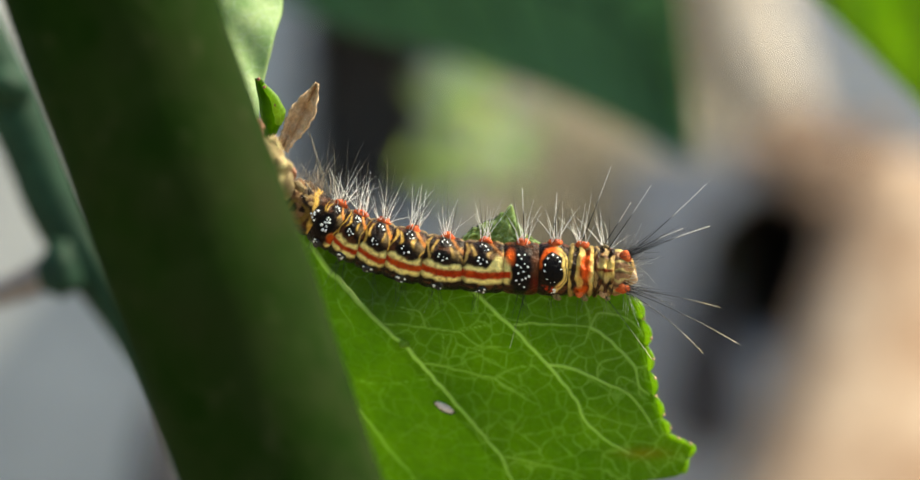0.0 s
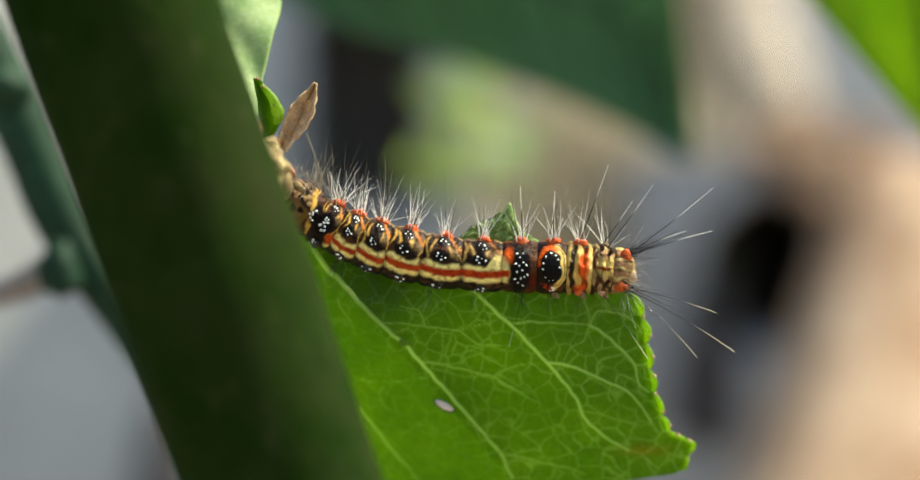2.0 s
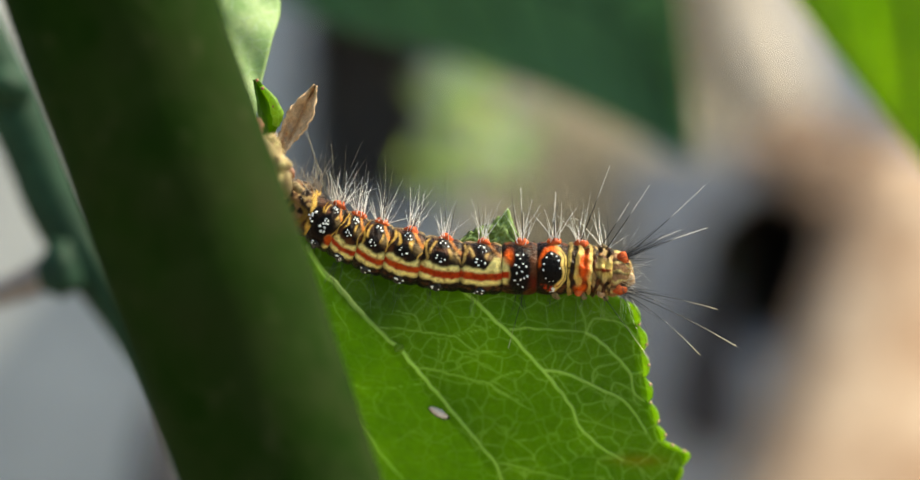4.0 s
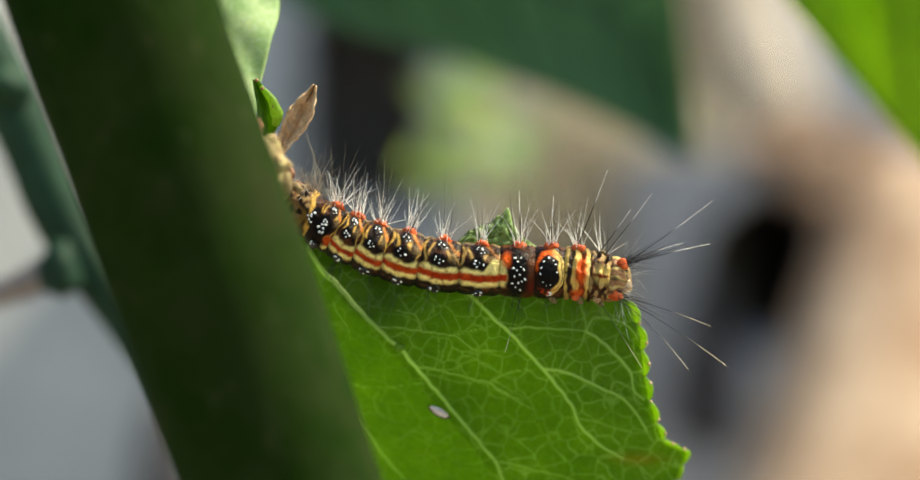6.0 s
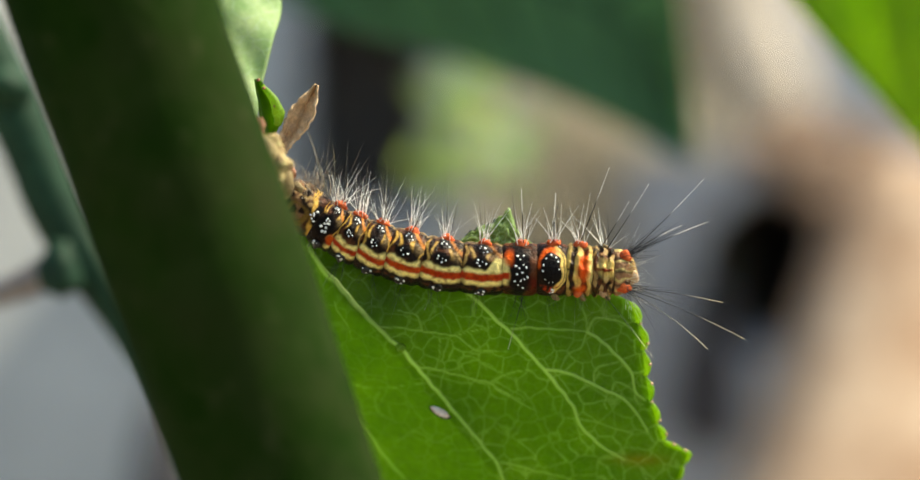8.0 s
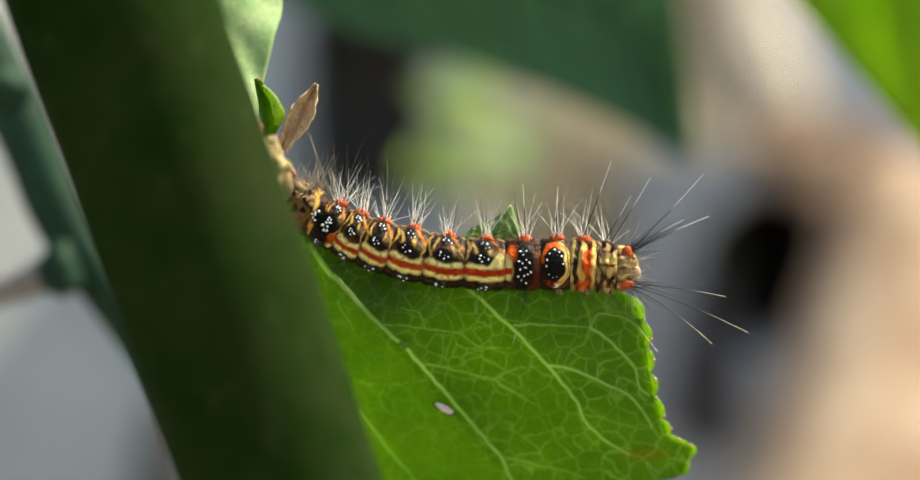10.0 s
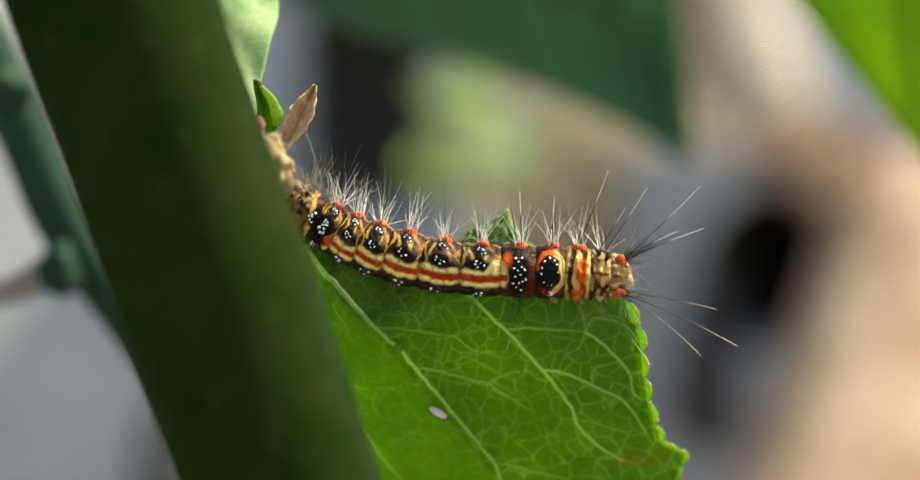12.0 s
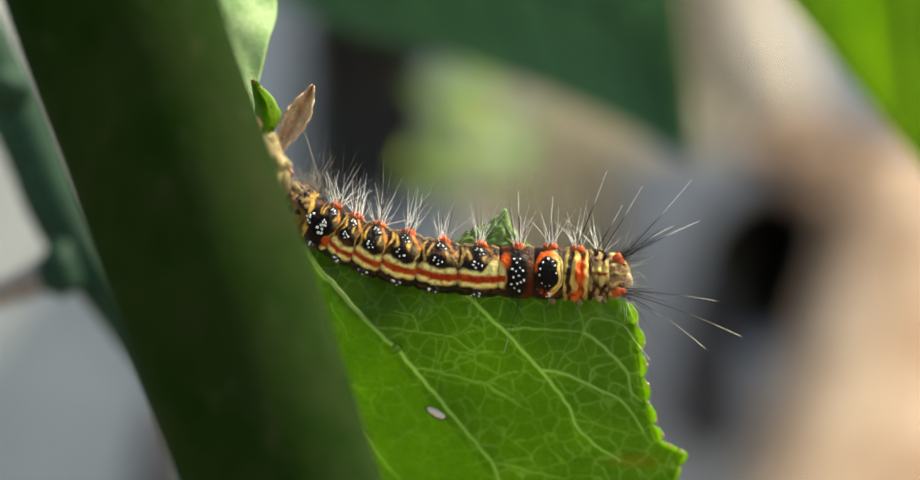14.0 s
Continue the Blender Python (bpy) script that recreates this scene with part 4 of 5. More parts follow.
        # the longest feelers: root and tip, in millimetres from the body's middle
        for owner, x, z, x1, z1, y1, sag in LONG_HAIRS:
            if owner == kind:
                root = np.array(CAT) + np.array((x, -1.2, z)) * 0.001
                way = np.array((x1 - x, y1, z1 - z)) * 0.001
                far = float(np.linalg.norm(way))
                bend = np.array((0, 0, sag))
                # dark root, pale end: the sunlit glint of the tip is in its colour
                hairs.append(hair(root, way / far - bend, far, 0.000040 if z1 > 0 else 0.000034, bend, ink, pale1 if z1 > 0 else straw, 14, 0.4, (0.5, 0.66) if z1 > 0 else (0.5, 0.9)))
        if beads:
            for p, size, w, spin, long in beads:
                o = new("white_spot", BEAD)
                m = Vector((0, 0, 1)).rotation_difference(Vector(w)).to_matrix().to_4x4() @ Matrix.Rotation(spin, 4, "Z")
                o.parent = seg
                o.matrix_basis = Matrix.Translation(Vector(p) - where(seg)) @ m @ Matrix.Diagonal((size * long, size * 0.9, size * 0.6, 1))
        if hairs:
            tagged(part("bristles", joined(hairs), M_HAIR, seg, "fine stiff bristles"), kind="stuff")
    return cat, segs


# ---- things behind and beside ----
def swaying_leaf():
    at = Vector((0.04307, 0.07500, 0.64841))
    lf = thing("hanging_leaf", at, "bright yellow-green sunlit leaf hanging in from above", "leaf")
    body = sheet(lambda u, v: edge_leaf(u, v), 24, 40)
    bl = part("blade", body, M_BRIGHT_LEAF, lf)
    thicken(bl, 0.0003)
    mid = [edge_leaf(0.5, v) for v in np.linspace(0, 1, 24)]
    mid = [(p[0], p[1] - 0.0002, p[2]) for p in mid]
    part("midrib", tube(mid, np.linspace(0.0007, 0.0003, 24), 8), M_BRIGHT_LEAF, lf)
    # side veins run out low along the blade
    for k in range(7):
        v = 0.02 + 0.10 * k
        for end in (0.04, 0.96):
            rib = [edge_leaf(0.5 + (end - 0.5) * q ** 0.8, min(0.985, v + 0.34 * q)) for q in np.linspace(0, 1, 16)]
            part("side_vein", tube([(p[0], p[1] - 0.00015, p[2]) for p in rib], np.linspace(0.0004, 0.0001, 16), 6), M_BRIGHT_LEAF, lf)
    tip = np.array(edge_leaf(0.5, 0.99))
    part("petiole", tube(path([tuple(tip), tuple(tip + (0.004, 0, -0.002)), tuple(tip + (0.009, 0, -0.006))], 10), 0.0008, 8), M_VEIN, lf)
    foot = np.array((tip[0] + 0.02, tip[1] + 0.01, -0.01))
    sap = thing("sapling", tuple(foot), "thin upright green sapling stem", "plant stem")
    part("stalk", tube(path([tuple(foot), tuple((foot + tip) / 2 + (0.006, 0, 0)), tuple(tip + (0.0095, 0, -0.006)), tuple(tip + (0.009, 0.002, 0.03))], 50), np.linspace(0.003, 0.001, 50), 12, rough=0.08, grain=200), M_TEAL, sap)
    return lf


def edge_leaf(u, v):
    """A broad leaf whose straight near edge slants down to the right."""
    a, b = np.array((0.02266, 0.07500, 0.66994)), np.array((0.06919, 0.07500, 0.62062))
    along = b - a
    long = np.linalg.norm(along)
    along /= long
    side = np.array((-along[2], 0, along[0]))
    w = 0.034 * math.sin(math.pi * min(1, max(0, 0.02 + 0.96 * v))) ** 0.45
    p = a + along * long * v + side * (w * u)
    p[1] += 0.006 * u + 0.003 * math.sin(u * 5 + v * 3)
    return tuple(p)


def big_dark_leaf():
    base = Vector((-0.03213, 0.16986, 0.65986))
    th = thing("shaded_leaf", base, "large dark bluish-green leaf in the shade", "leaf")
    low = path([(-0.02737, 0.11000, 0.65395), (-0.01742, 0.11200, 0.64885), (-0.00345, 0.11500, 0.64487), (0.00902, 0.11200, 0.64053), (0.01980, 0.11000, 0.63577), (0.02583, 0.10800, 0.63238), (0.03027, 0.10600, 0.63032)], 41)
    high = path([(-0.02737, 0.11000, 0.65426), (-0.01415, 0.10800, 0.66374), (0.00122, 0.10600, 0.66884), (0.01651, 0.10600, 0.66654), (0.02644, 0.10600, 0.65890), (0.02935, 0.10600, 0.64514), (0.03042, 0.10600, 0.63047)], 41)

    # the whole leaf hangs well behind the twig
    far = 1.174
    low, high = [np.stack([q[:, 0] * far, (q[:, 1] + 0.234) * far - 0.234, 0.62 + (q[:, 2] - 0.62) * far], 1) for q in (low, high)]

    def f(u, v):
        k = v * 40
        i = min(39, int(k))
        a, b = low[i] * (1 - k + i) + low[i + 1] * (k - i), high[i] * (1 - k + i) + high[i + 1] * (k - i)
        p = a * (1 - u) + b * u
        p[1] += 0.003 * math.sin(u * math.pi) + 0.0008 * (1 - v) * math.sin(v * 9 + u * 3)
        return tuple(p)
    b = part("blade", sheet(f, 20, 40), M_DARK_LEAF, th)
    thicken(b, 0.0004)
    part("midrib", tube([f(0.5, v) for v in np.linspace(0, 0.98, 24)], np.linspace(0.0011, 0.0003, 24), 8), M_TEAL, th)
    for k in range(1, 8):
        v = 0.1 * k + 0.08
        for end in (0.06, 0.94):
            rib = [f(0.5 + (end - 0.5) * q, min(0.99, v + 0.12 * q)) for q in np.linspace(0, 1, 10)]
            part("side_vein", tube([(p[0], p[1] - 0.0002, p[2]) for p in rib], np.linspace(0.0005, 0.0002, 10), 6), M_TEAL, th)
    part("petiole", tube(path([(-0.03213, 0.16986, 0.65986), (-0.04700, 0.13000, 0.66300), (-0.05900, 0.08000, 0.65700), (-0.06131, 0.05800, 0.65538)], 20), 0.0016, 8), M_TEAL, th)


def teal_stem():
    line = path([(-0.07903, 0.05800, 0.68623), (-0.05638, 0.05800, 0.64685), (-0.05015, 0.05800, 0.63503), (-0.04340, 0.05800, 0.62026), (-0.03390, 0.05800, 0.60681), (-0.02400, 0.05800, 0.58777), (-0.00945, 0.05800, 0.54839)], 60)
    foot = np.array((line[-1][0] + 0.03, line[-1][1], -0.02))
    line = np.vstack([line, path([tuple(line[-1]), tuple((line[-1] + foot) / 2), tuple(foot)], 20)[1:]])
    th = thing("young_plant_stem", tuple(foot), "slim dark blue-green plant stem with side twigs", "plant stem")
    part("stalk", tube(line, np.interp(line[:, 2], [0, 0.605, 0.62, 0.64, 0.75], [0.0040, 0.0029, 0.0032, 0.0034, 0.0030]), 18, rough=0.08, grain=150), M_TEAL, th)
    part("side_twig", tube(path([(-0.04326, 0.05800, 0.61849), (-0.04619, 0.06000, 0.61650), (-0.05017, 0.06200, 0.61474), (-0.05557, 0.06600, 0.61332), (-0.06356, 0.07200, 0.61168)], 20), np.linspace(0.0022, 0.0012, 20), 10, rough=0.1), M_SHAFT, th, "grey-brown side twig")
    part("twig_node", blob((-0.04420, 0.05500, 0.61640), (0.0025, 0.0024, 0.0032), 16, 20, 0.35, 500), M_TEAL, th, "dark corky twig joint")
    part("side_twig", tube(path([(-0.05048, 0.05800, 0.63766), (-0.05247, 0.06000, 0.63943), (-0.05788, 0.06400, 0.64003), (-0.06300, 0.06600, 0.64003)], 16), np.linspace(0.0020, 0.0012, 16), 10, rough=0.1), M_CORK, th, "dark side twig")
    part("twig_node", blob((-0.05080, 0.05480, 0.63700), (0.0032, 0.0026, 0.0024), 16, 20, 0.35, 500), M_TEAL, th, "dark corky twig joint")


def bush():
    th = thing("bush", (0.00235, 0.42000, 0.25380), "sunlit pale green leafy shrub", "shrub")
    rng = random.Random(3)
    root = np.array(((0.00235, 0.42000, 0.65073)[0], (0.00235, 0.42000, 0.65073)[1], -0.01))
    top = np.array((0.00400, 0.42000, 0.64900))
    part("branch", tube(path([tuple(root), tuple((root + top) / 2 + (0.02, 0, 0)), tuple(top)], 24), np.linspace(0.004, 0.0015, 24), 8), M_STRAW, th)
    for k in range(26):
        a, r = rng.uniform(0, 6.283), rng.uniform(0.0, 0.0095)
        c = top + np.array((r * math.cos(a), rng.uniform(-0.012, 0.012), r * math.sin(a) - 0.001))
        d = np.array((math.cos(a), rng.uniform(-0.4, 0.4), math.sin(a))) * rng.uniform(0.007, 0.013)
        lf = part("leaf", blade(c, c + d, rng.uniform(0.005, 0.008), (rng.uniform(-0.4, 0.8), -1, rng.uniform(0, 0.8)), 0.1), M_BUSH_LEAF, th)


def dry_grass():
    rng = random.Random(8)
    made = []
    base = np.array(((0.04715, 0.76000, 0.71139)[0], (0.04715, 0.76000, 0.71139)[1], -0.005))
    for k in range(1000):
        x = base[0] + max(-0.026, min(0.04, rng.gauss(0, 0.02)))
        y = base[1] + rng.uniform(-0.05, 0.05)
        h = rng.uniform(0.58, 0.685)
        lean = rng.gauss(0.004, 0.012)
        line = path([(x, y, -0.005), (x + lean * 0.3, y, h * 0.5), (x + lean, y + rng.gauss(0, 0.02), h)], 7)
        made.append(tube(line, np.linspace(0.002, 0.0008, 7), 4, caps=False))
    g = part("dry_grass", joined(made), M_STRAW, at=tuple(base))
    tagged(g, "clump of tall dry straw-coloured grass", "grass", kind="stuff")


def leaning_board():
    """A thick weathered plank that leans back; its face looks up to the light."""
    a, b = np.array((0.07780, 0.45000, 0.55527)), np.array((0.11700, 0.51500, 0.63900))
    c = np.array((0.17159, 0.45000, 0.55527))
    up = (b - a) / np.linalg.norm(b - a)
    across = c - a
    across = across - up * across.dot(up)
    wide = np.linalg.norm(across)
    across /= wide
    out = np.cross(up, across)
    if out[2] < 0:
        out = -out
    foot = a - up * ((a[2] + 0.01) / up[2])
    long = np.linalg.norm(b - foot)
    th = thing("leaning_log", tuple(foot + across * wide / 2), "tan weathered split log leaning back against the wall", "log")

    def f(u, v):
        s = (u - 0.5) * 2
        end = min(1.0, (1 - v) / 0.035)
        p = foot + across * (wide * u) + up * (long * v)
        rise = 0.024 * max(0.0, 1 - abs(s) ** 8) * math.sqrt(max(0.02, 1 - (1 - end) ** 2))
        return tuple(p + out * (rise + 0.004 * noise.noise(Vector((u * 5, v * 14, 2)))))
    part("face", sheet(f, 30, 90), M_POST, th)
    thicken(th.children[0], 0.012)
    # loose brown bark over the log's upper end
    for k in range(9):
        q = k / 8
        c = b + across * (wide * (0.02 + 0.26 * q) - 0.026) + up * (0.005 * math.sin(k * 1.9) - 0.004) + out * 0.006
        part("bark_flake", blob(c, (0.011, 0.004, 0.013 + 0.003 * math.sin(k * 2.7)), 14, 18, 0.5, 90, tuple(up + across * 0.5 * math.sin(k * 1.3))), M_BARK, th, "loose reddish brown bark")


def pale_trunk():
    pts = [(0.08437, 0.90000, 0.95367), (0.09839, 0.90000, 0.80073), (0.10910, 0.90000, 0.71916), (0.12389, 0.90000, 0.66308), (0.14428, 0.90000, 0.54582)]
    line = path(pts, 40)
    foot = np.array((line[-1][0] + 0.05, line[-1][1], -0.02))
    line = np.vstack([line, path([tuple(line[-1]), tuple(foot)], 10)[1:]])
    th = thing("tree_trunk", tuple(foot), "pale beige-barked slender tree trunk", "tree")
    part("trunk", tube(line, np.interp(line[:, 2], [0, 0.6, 0.9], [0.048, 0.034, 0.031]), 30, rough=0.05, grain=25), M_PALE_BARK, th)
    for k, (z, a) in enumerate(((0.66, -1.9), (0.70, -1.2), (0.64, -0.9))):
        i = int(np.argmin(abs(line[:, 2] - z)))
        d = np.array((math.cos(a), math.sin(a), 0))
        part("bark_ridge", tube(path([tuple(line[i] + d * 0.033), tuple(line[i + 2] + d * 0.035), tuple(line[i + 4] + d * 0.033)], 10), 0.004, 8, rough=0.4, grain=60), M_PALE_BARK, th)


def dead_branch():
    line = path([(0.0820, 0.84, 0.86), (0.0905, 0.84, 0.735), (0.0960, 0.84, 0.68), (0.1000, 0.845, 0.60), (0.1050, 0.85, 0.40), (0.1100, 0.84, -0.02)], 50)
    th = thing("dead_branch", tuple(line[-1]), "dull olive-brown dead branch leaning on the tree trunk", "branch")
    part("stick", tube(line, np.interp(line[:, 2], [0, 0.6, 0.86], [0.012, 0.009, 0.008]), 14, rough=0.25, grain=60), M_DEAD, th)
    for k, (z, side) in enumerate(((0.70, -1), (0.74, 1), (0.665, -1))):
        i = int(np.argmin(abs(line[:, 2] - z)))
        q = line[i]
        part("side_shoot", tube(path([tuple(q), tuple(q + (0.010 * side, -0.008, 0.012)), tuple(q + (0.016 * side, -0.010, 0.034))], 12), np.linspace(0.0045, 0.002, 12), 8, rough=0.2, grain=90), M_DEAD, th)


def grey_block():
    """A grey concrete pillar with a deep oval hole, made as a slab with the hole left open and a dark box behind."""
    c = np.array((0.10450, 0.64000, 0.61080))
    x0, x1 = (0.05914, 0.64000, 0.70035)[0], (0.13477, 0.64000, 0.70035)[0]
    top = (-0.15403, 0.64000, 0.64888)[2]
    y0, y1 = c[1], c[1] + 0.09
    th = thing("concrete_pillar", ((x0 + x1) / 2, (y0 + y1) / 2, 0), "short grey concrete pillar with a dark oval hole", "pillar")
    n = 48
    rim, out = [], []
    lowz = c[2] - (top - c[2]) * 1.6
    for i in range(n):
        a = 2 * math.pi * i / n
        e = np.array((0.0220 * math.cos(a), 0.0265 * math.sin(a)))
        t = radians(-18)
        rim.append((c[0] + e[0] * math.cos(t) - e[1] * math.sin(t), c[2] + e[0] * math.sin(t) + e[1] * math.cos(t)))
        dx, dz = math.cos(a), math.sin(a)
        k = min(((x1 - c[0]) if dx > 0 else (c[0] - x0)) / max(abs(dx), 1e-6), ((top - c[2]) if dz > 0 else (c[2] - lowz)) / max(abs(dz), 1e-6))
        out.append((c[0] + dx * k, c[2] + dz * k))
    wide = [(c[0] + (p[0] - c[0]) * 1.16, c[2] + (p[1] - c[2]) * 1.16) for p in rim]
    verts = [(p[0], y0 + 0.022, p[1]) for p in rim] + [(p[0], y0, p[1]) for p in out] + [(p[0], y1 - 0.004, p[1]) for p in rim] + [(p[0], y0, p[1]) for p in wide]
    faces, inner = [], []
    for i in range(n):
        k = (i + 1) % n
        faces += [(3 * n + i, 3 * n + k, n + k, n + i), (i, k, 3 * n + k, 3 * n + i)]
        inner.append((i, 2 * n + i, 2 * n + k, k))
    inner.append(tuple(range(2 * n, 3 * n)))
    body = joined([(verts, faces), box((x0, y0 + 0.001, lowz), (x0 + 0.004, y1, top)), box((x1 - 0.004, y0 + 0.001, lowz), (x1, y1, top)),
                   box((x0 + 0.004, y0 + 0.001, top - 0.004), (x1 - 0.004, y1, top)), box((x0, y0, -0.02), (x1, y1, lowz))])
    part("body", body, M_GREY, th, smooth=False)
    # tunnel faces carry painted shade, darker than the concrete round them
    part("hole", (verts, inner), M_HOLE_SHADE, th, "dark hole with its shade painted in", smooth=False)
    # flattened dark lump on the face, below and left of the hole
    part("rust_stain", blob((0.08272, 0.63800, 0.57276), (0.015, 0.0012, 0.024), 14, 20, 0.45, 70), M_STONE, th, "flat dark patch on the pillar face")


def leaning_sheet():
    """A pale board added before the wall, tilted to the sun to brighten its left."""
    wide, tall = 0.26, 0.78
    th = thing("leaning_sheet", (-0.11851, 0.56000, 0.62000), "pale grey tilted board added to brighten the wall's left side", "board")
    x1 = (-0.10814, 0.76000, 0.71139)[0]
    low, high = Vector((x1 - wide / 2, 0.62, 0.0)), Vector((x1 - wide / 2, 0.92, 0.745))
    th.location = low
    up = (high - low).normalized()
    out = Vector((0, -up.z, up.y))

    def f(u, v):
        p = low + Vector(((u - 0.5) * wide, 0, 0)) + up * (v * (high - low).length)
        return tuple(p + out * (0.003 * math.sin(u * 4 + v * 5)))
    b = part("panel", sheet(f, 16, 30), M_SHEET, th)
    thicken(b, 0.006)
    for x in (-1, 1):
        q = [Vector(f(0.5 + 0.47 * x, v)) + out * 0.006 for v in np.linspace(0.0, 1.0, 8)]
        part("edge_strip", tube(q, 0.004, 6), M_SHEET, th)


def dark_stone():
    p = np.array((-0.07500, 0.52000, 0.52800))
    th = thing("stone", (p[0], p[1], 0), "dark rough upright stone", "stone")
    h = p[2] + 0.035
    part("rock", blob((p[0] - 0.01, p[1], h / 2), (0.026, 0.03, h / 2 + 0.01), 30, 30, 0.15, 14), M_STONE, th)


ground_and_wall()
main_stem()
twig = leafy_twig()
worm, rings = caterpillar()
side_leaf = swaying_leaf()
big_dark_leaf()
teal_stem()
bush()
dry_grass()
leaning_board()
pale_trunk()
dead_branch()
grey_block()
leaning_sheet()
dark_stone()


def motions():
    # the twig sways about its joint: seconds, millimetres right and up, degrees about the three axes
    at = Vector((-0.02914, 0.00000, 0.64572))
    sway = [
            (0, 0.000, 0.000, 0.00, 0.00, -0.00), (0.2, -0.095, -0.025, -1.07, 0.26, 0.81), (0.3, -0.157, -0.036, -1.74, 0.42, 1.31),
            (0.5, -0.214, -0.084, -2.12, 0.51, 1.93), (0.7, -0.029, -0.021, -0.89, 0.21, 0.67), (0.8, -0.004, -0.003, -0.13, 0.03, 0.10),
            (1, 0.054, -0.041, -1.35, 0.49, 1.27), (1.2, 0.013, -0.026, -1.12, 0.27, 0.84), (1.5, 0.000, -0.046, -0.62, 0.15, 0.31),
            (1.75, -0.026, -0.018, 0.78, -0.19, -0.59), (2, -0.189, -0.029, 0.61, -0.23, -0.16), (2.5, 0.080, -0.042, -1.14, 0.37, 0.39),
            (3, -0.048, -0.035, -1.41, 0.54, 0.97), (5.5, -0.090, -0.090, -1.46, 0.36, 0.78), (6, -0.152, -0.086, -1.26, 0.33, 0.96),
            (6.5, -0.093, -0.085, -1.16, 0.35, 0.89), (7, -0.172, -0.105, -1.40, 0.36, 0.82), (7.5, -0.164, -0.090, -1.67, 0.41, 0.96),
            (8, 0.030, -0.026, -1.45, 0.46, 1.01), (10.5, -0.091, -0.081, -0.14, -0.11, -0.37), (11, -0.119, -0.039, -1.25, 0.18, 0.81),
            (11.5, -0.157, -0.114, -1.41, 0.33, 0.87), (12, -0.124, -0.079, -1.91, 0.42, 1.68), (12.5, -0.309, -0.125, -1.85, 0.33, 1.47),
            (13, -0.135, -0.123, -1.78, 0.40, 1.19), (13.5, -0.077, -0.031, -1.28, 0.37, 0.77), (14, -0.310, -0.094, -1.81, 0.42, 1.48)]
    walk(twig, [(t, pose(at.x + x * 0.001, at.y, at.z + z * 0.001, a, b, c)) for t, x, z, a, b, c in sway])
    # the caterpillar rides on the leaf: millimetres right and up, degrees clockwise
    ride = [
            (0, 0.000, 0.000, 0.00), (0.2, -0.220, -0.160, 0.37), (0.3, -0.370, -0.270, 0.61), (0.5, -0.446, -0.337, 0.78),
            (0.7, -0.170, -0.130, 0.29), (0.8, -0.020, -0.020, 0.04), (1, -0.191, -0.267, 0.64), (1.2, -0.140, -0.190, 0.50),
            (1.5, -0.083, -0.140, 0.28), (1.75, 0.000, 0.060, -0.30), (2, -0.121, 0.036, -0.42), (2.5, -0.082, -0.151, 0.17),
            (3, -0.125, -0.058, -0.09), (5.5, -0.233, -0.221, 0.34), (6, -0.304, -0.221, 0.39), (6.5, -0.243, -0.232, 0.18),
            (7, -0.300, -0.254, 0.10), (7.5, -0.265, -0.242, 0.04), (8, -0.060, -0.151, 0.26), (10.5, 0.128, 0.108, -1.00),
            (11, -0.113, -0.104, -0.14), (11.5, -0.227, -0.242, -0.16), (12, -0.246, -0.256, 0.38), (12.5, -0.384, -0.289, 0.36),
            (13, -0.258, -0.302, 0.43), (13.5, -0.149, -0.173, 0.02), (14, -0.408, -0.290, 0.47)]
    walk(worm, [(t, pose(CAT.x + x * 0.001, CAT.y, CAT.z + z * 0.001, 0, a, 0)) for t, x, z, a in ride])
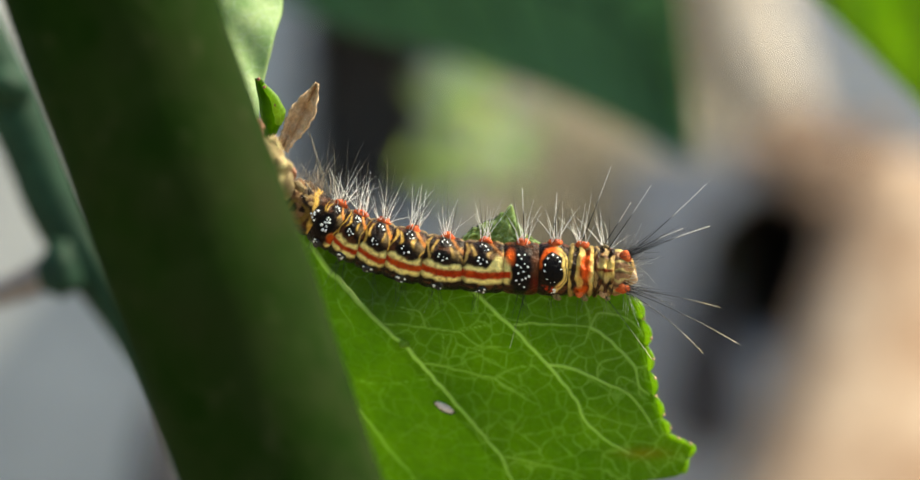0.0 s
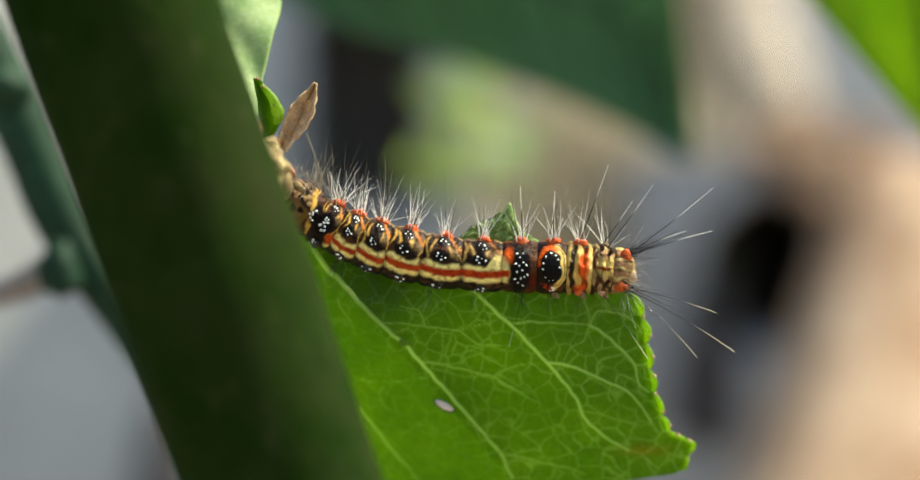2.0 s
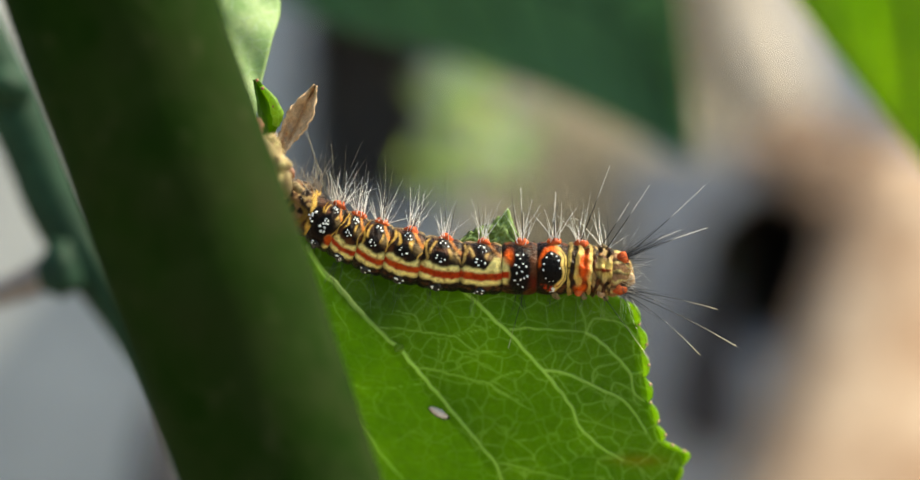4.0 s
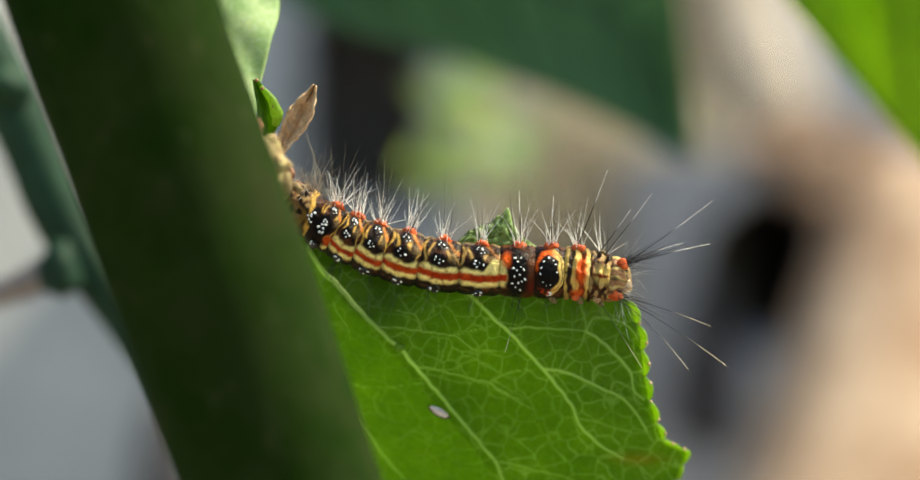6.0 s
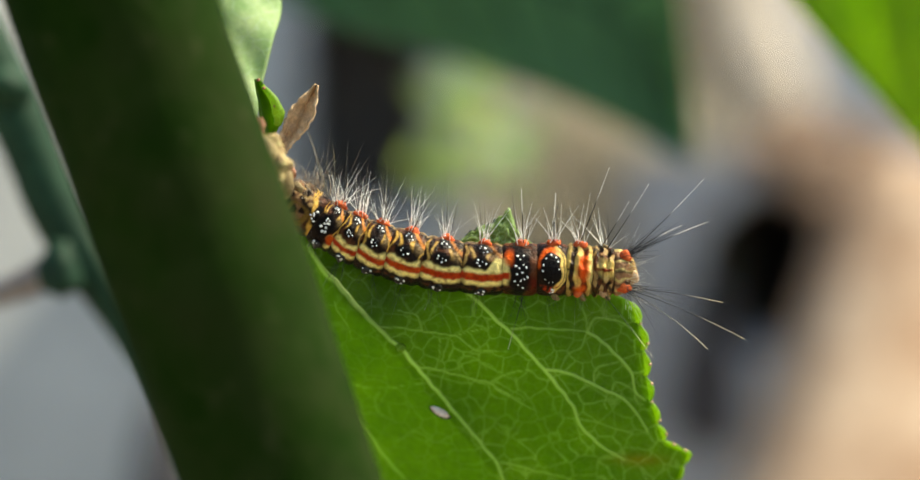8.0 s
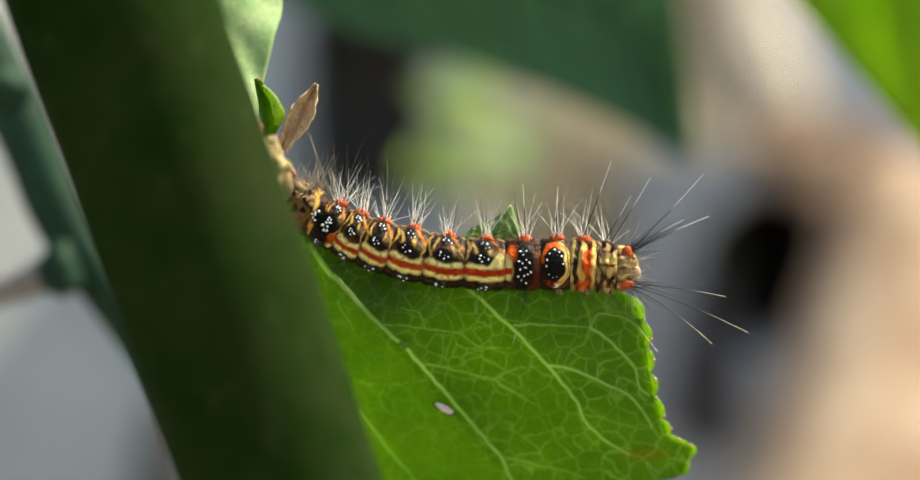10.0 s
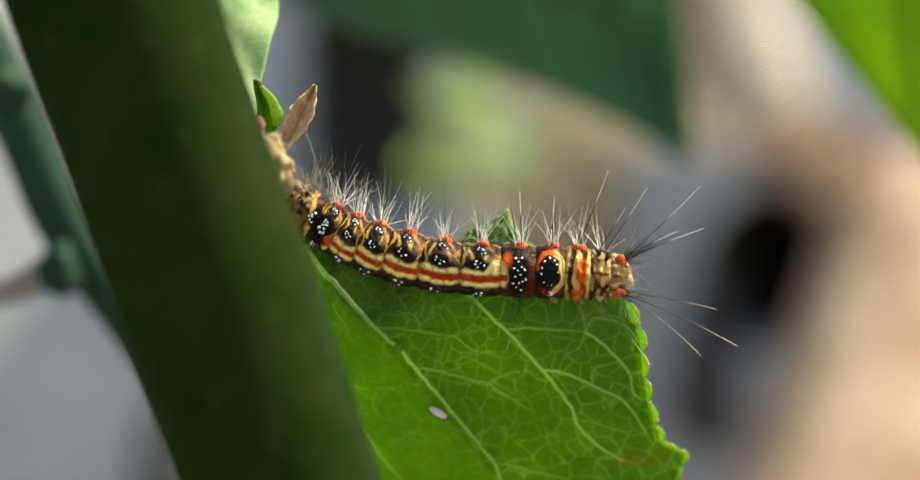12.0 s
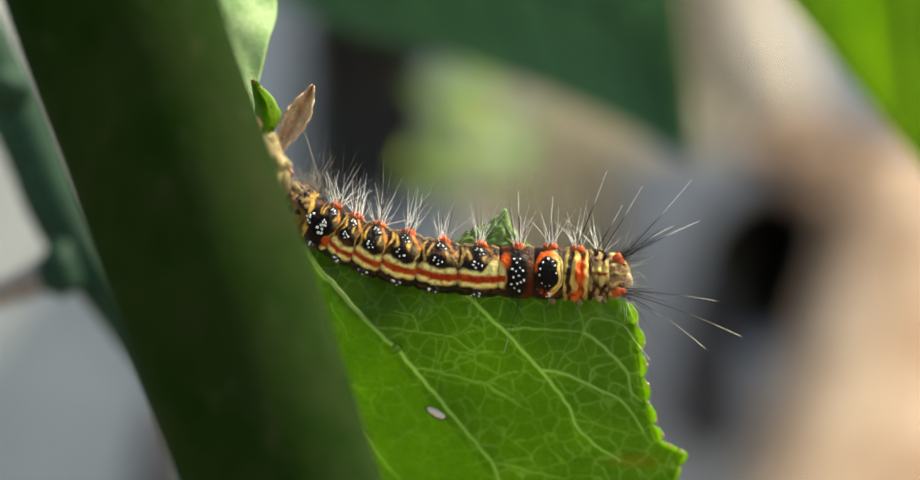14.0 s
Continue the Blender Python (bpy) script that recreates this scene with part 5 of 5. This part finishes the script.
    # the front rings lift and the head turns: collar right, up, head right, up, degrees
    reach = [
            (0, 0.000, 0.000, 0.000, 0.000, 0.0), (0.5, -0.058, 0.116, -0.092, 0.125, -0.8), (1, -0.013, 0.222, -0.030, 0.207, 2.1),
            (1.5, 0.011, 0.059, 0.011, -0.083, 2.4), (2, -0.030, 0.038, 0.065, -0.058, 4.6), (2.5, 0.006, 0.142, 0.048, 0.009, 1.3),
            (3, 0.125, 0.324, -0.120, 0.031, -2.4), (5.5, -0.033, 0.074, 0.042, -0.225, 6.2), (6, -0.045, 0.056, -0.128, -0.330, 6.4),
            (6.5, -0.025, 0.040, -0.153, -0.027, 2.5), (7, -0.160, 0.043, -0.181, 0.208, -2.7), (7.5, -0.141, 0.218, -0.057, 0.415, -5.3),
            (8, -0.088, 0.238, 0.150, 0.283, -2.9), (10.5, 0.046, 0.149, 0.119, -0.011, -3.0), (11, -0.033, 0.089, 0.026, 0.054, -2.5),
            (11.5, -0.055, 0.161, -0.020, 0.107, -2.4), (12, -0.016, 0.099, -0.105, 0.025, -1.7), (12.5, -0.015, -0.037, -0.089, -0.069, -3.0),
            (13, 0.000, 0.034, -0.013, 0.168, -4.4), (13.5, 0.018, 0.094, 0.029, 0.261, -6.7), (14, -0.013, 0.067, -0.061, 0.209, -5.9)]
    for seg, g, h in ((rings[7], 0.5, 0.0), (rings[8], 0.85, 0.0), (rings[9], 1.0, 0.0), (rings[10], 0.5, 0.5), (rings[11], 0.0, 1.0)):
        p = Vector(seg.location)
        walk(seg, [(t, pose(p.x + (g * a + h * c) * 0.001, p.y, p.z + (g * b + h * d) * 0.001, 0, e * h, 0)) for t, a, b, c, d, e in reach])
    # the hanging leaf swings: millimetres right, degrees clockwise
    swing = [
            (0, 0.39, -1.0), (0.2, 0.60, 4.8), (0.5, 0.70, 5.0), (0.7, -4.17, 4.0), (1, -1.59, 3.0), (1.2, -0.60, 7.8),
            (1.5, -1.89, 4.5), (1.7, -0.50, 6.3), (2, -0.30, 3.5), (2.2, 1.59, 2.2), (2.5, 1.59, 4.7), (2.7, 2.28, 6.4),
            (3, -1.69, 3.2), (3.2, -2.38, 4.0), (5.5, -2.69, 6.4), (6, -3.18, 3.5), (6.5, -2.98, 1.9), (7, -2.58, 2.7),
            (7.5, -3.08, 3.4), (8, -2.69, 2.1), (10.5, -1.78, 3.9), (11, -0.60, 5.1), (11.5, -2.19, 3.4), (12, -2.19, 4.7),
            (12.5, -3.48, 4.2), (13, -3.58, 4.0), (13.5, -3.37, 2.3), (14, -3.18, 4.8)]
    q = Vector(side_leaf.location) - Vector((0.0004, 0, 0))
    walk(side_leaf, [(t, pose(q.x + x * 0.001, q.y, q.z, 0, a, 0)) for t, x, a in swing])


motions()
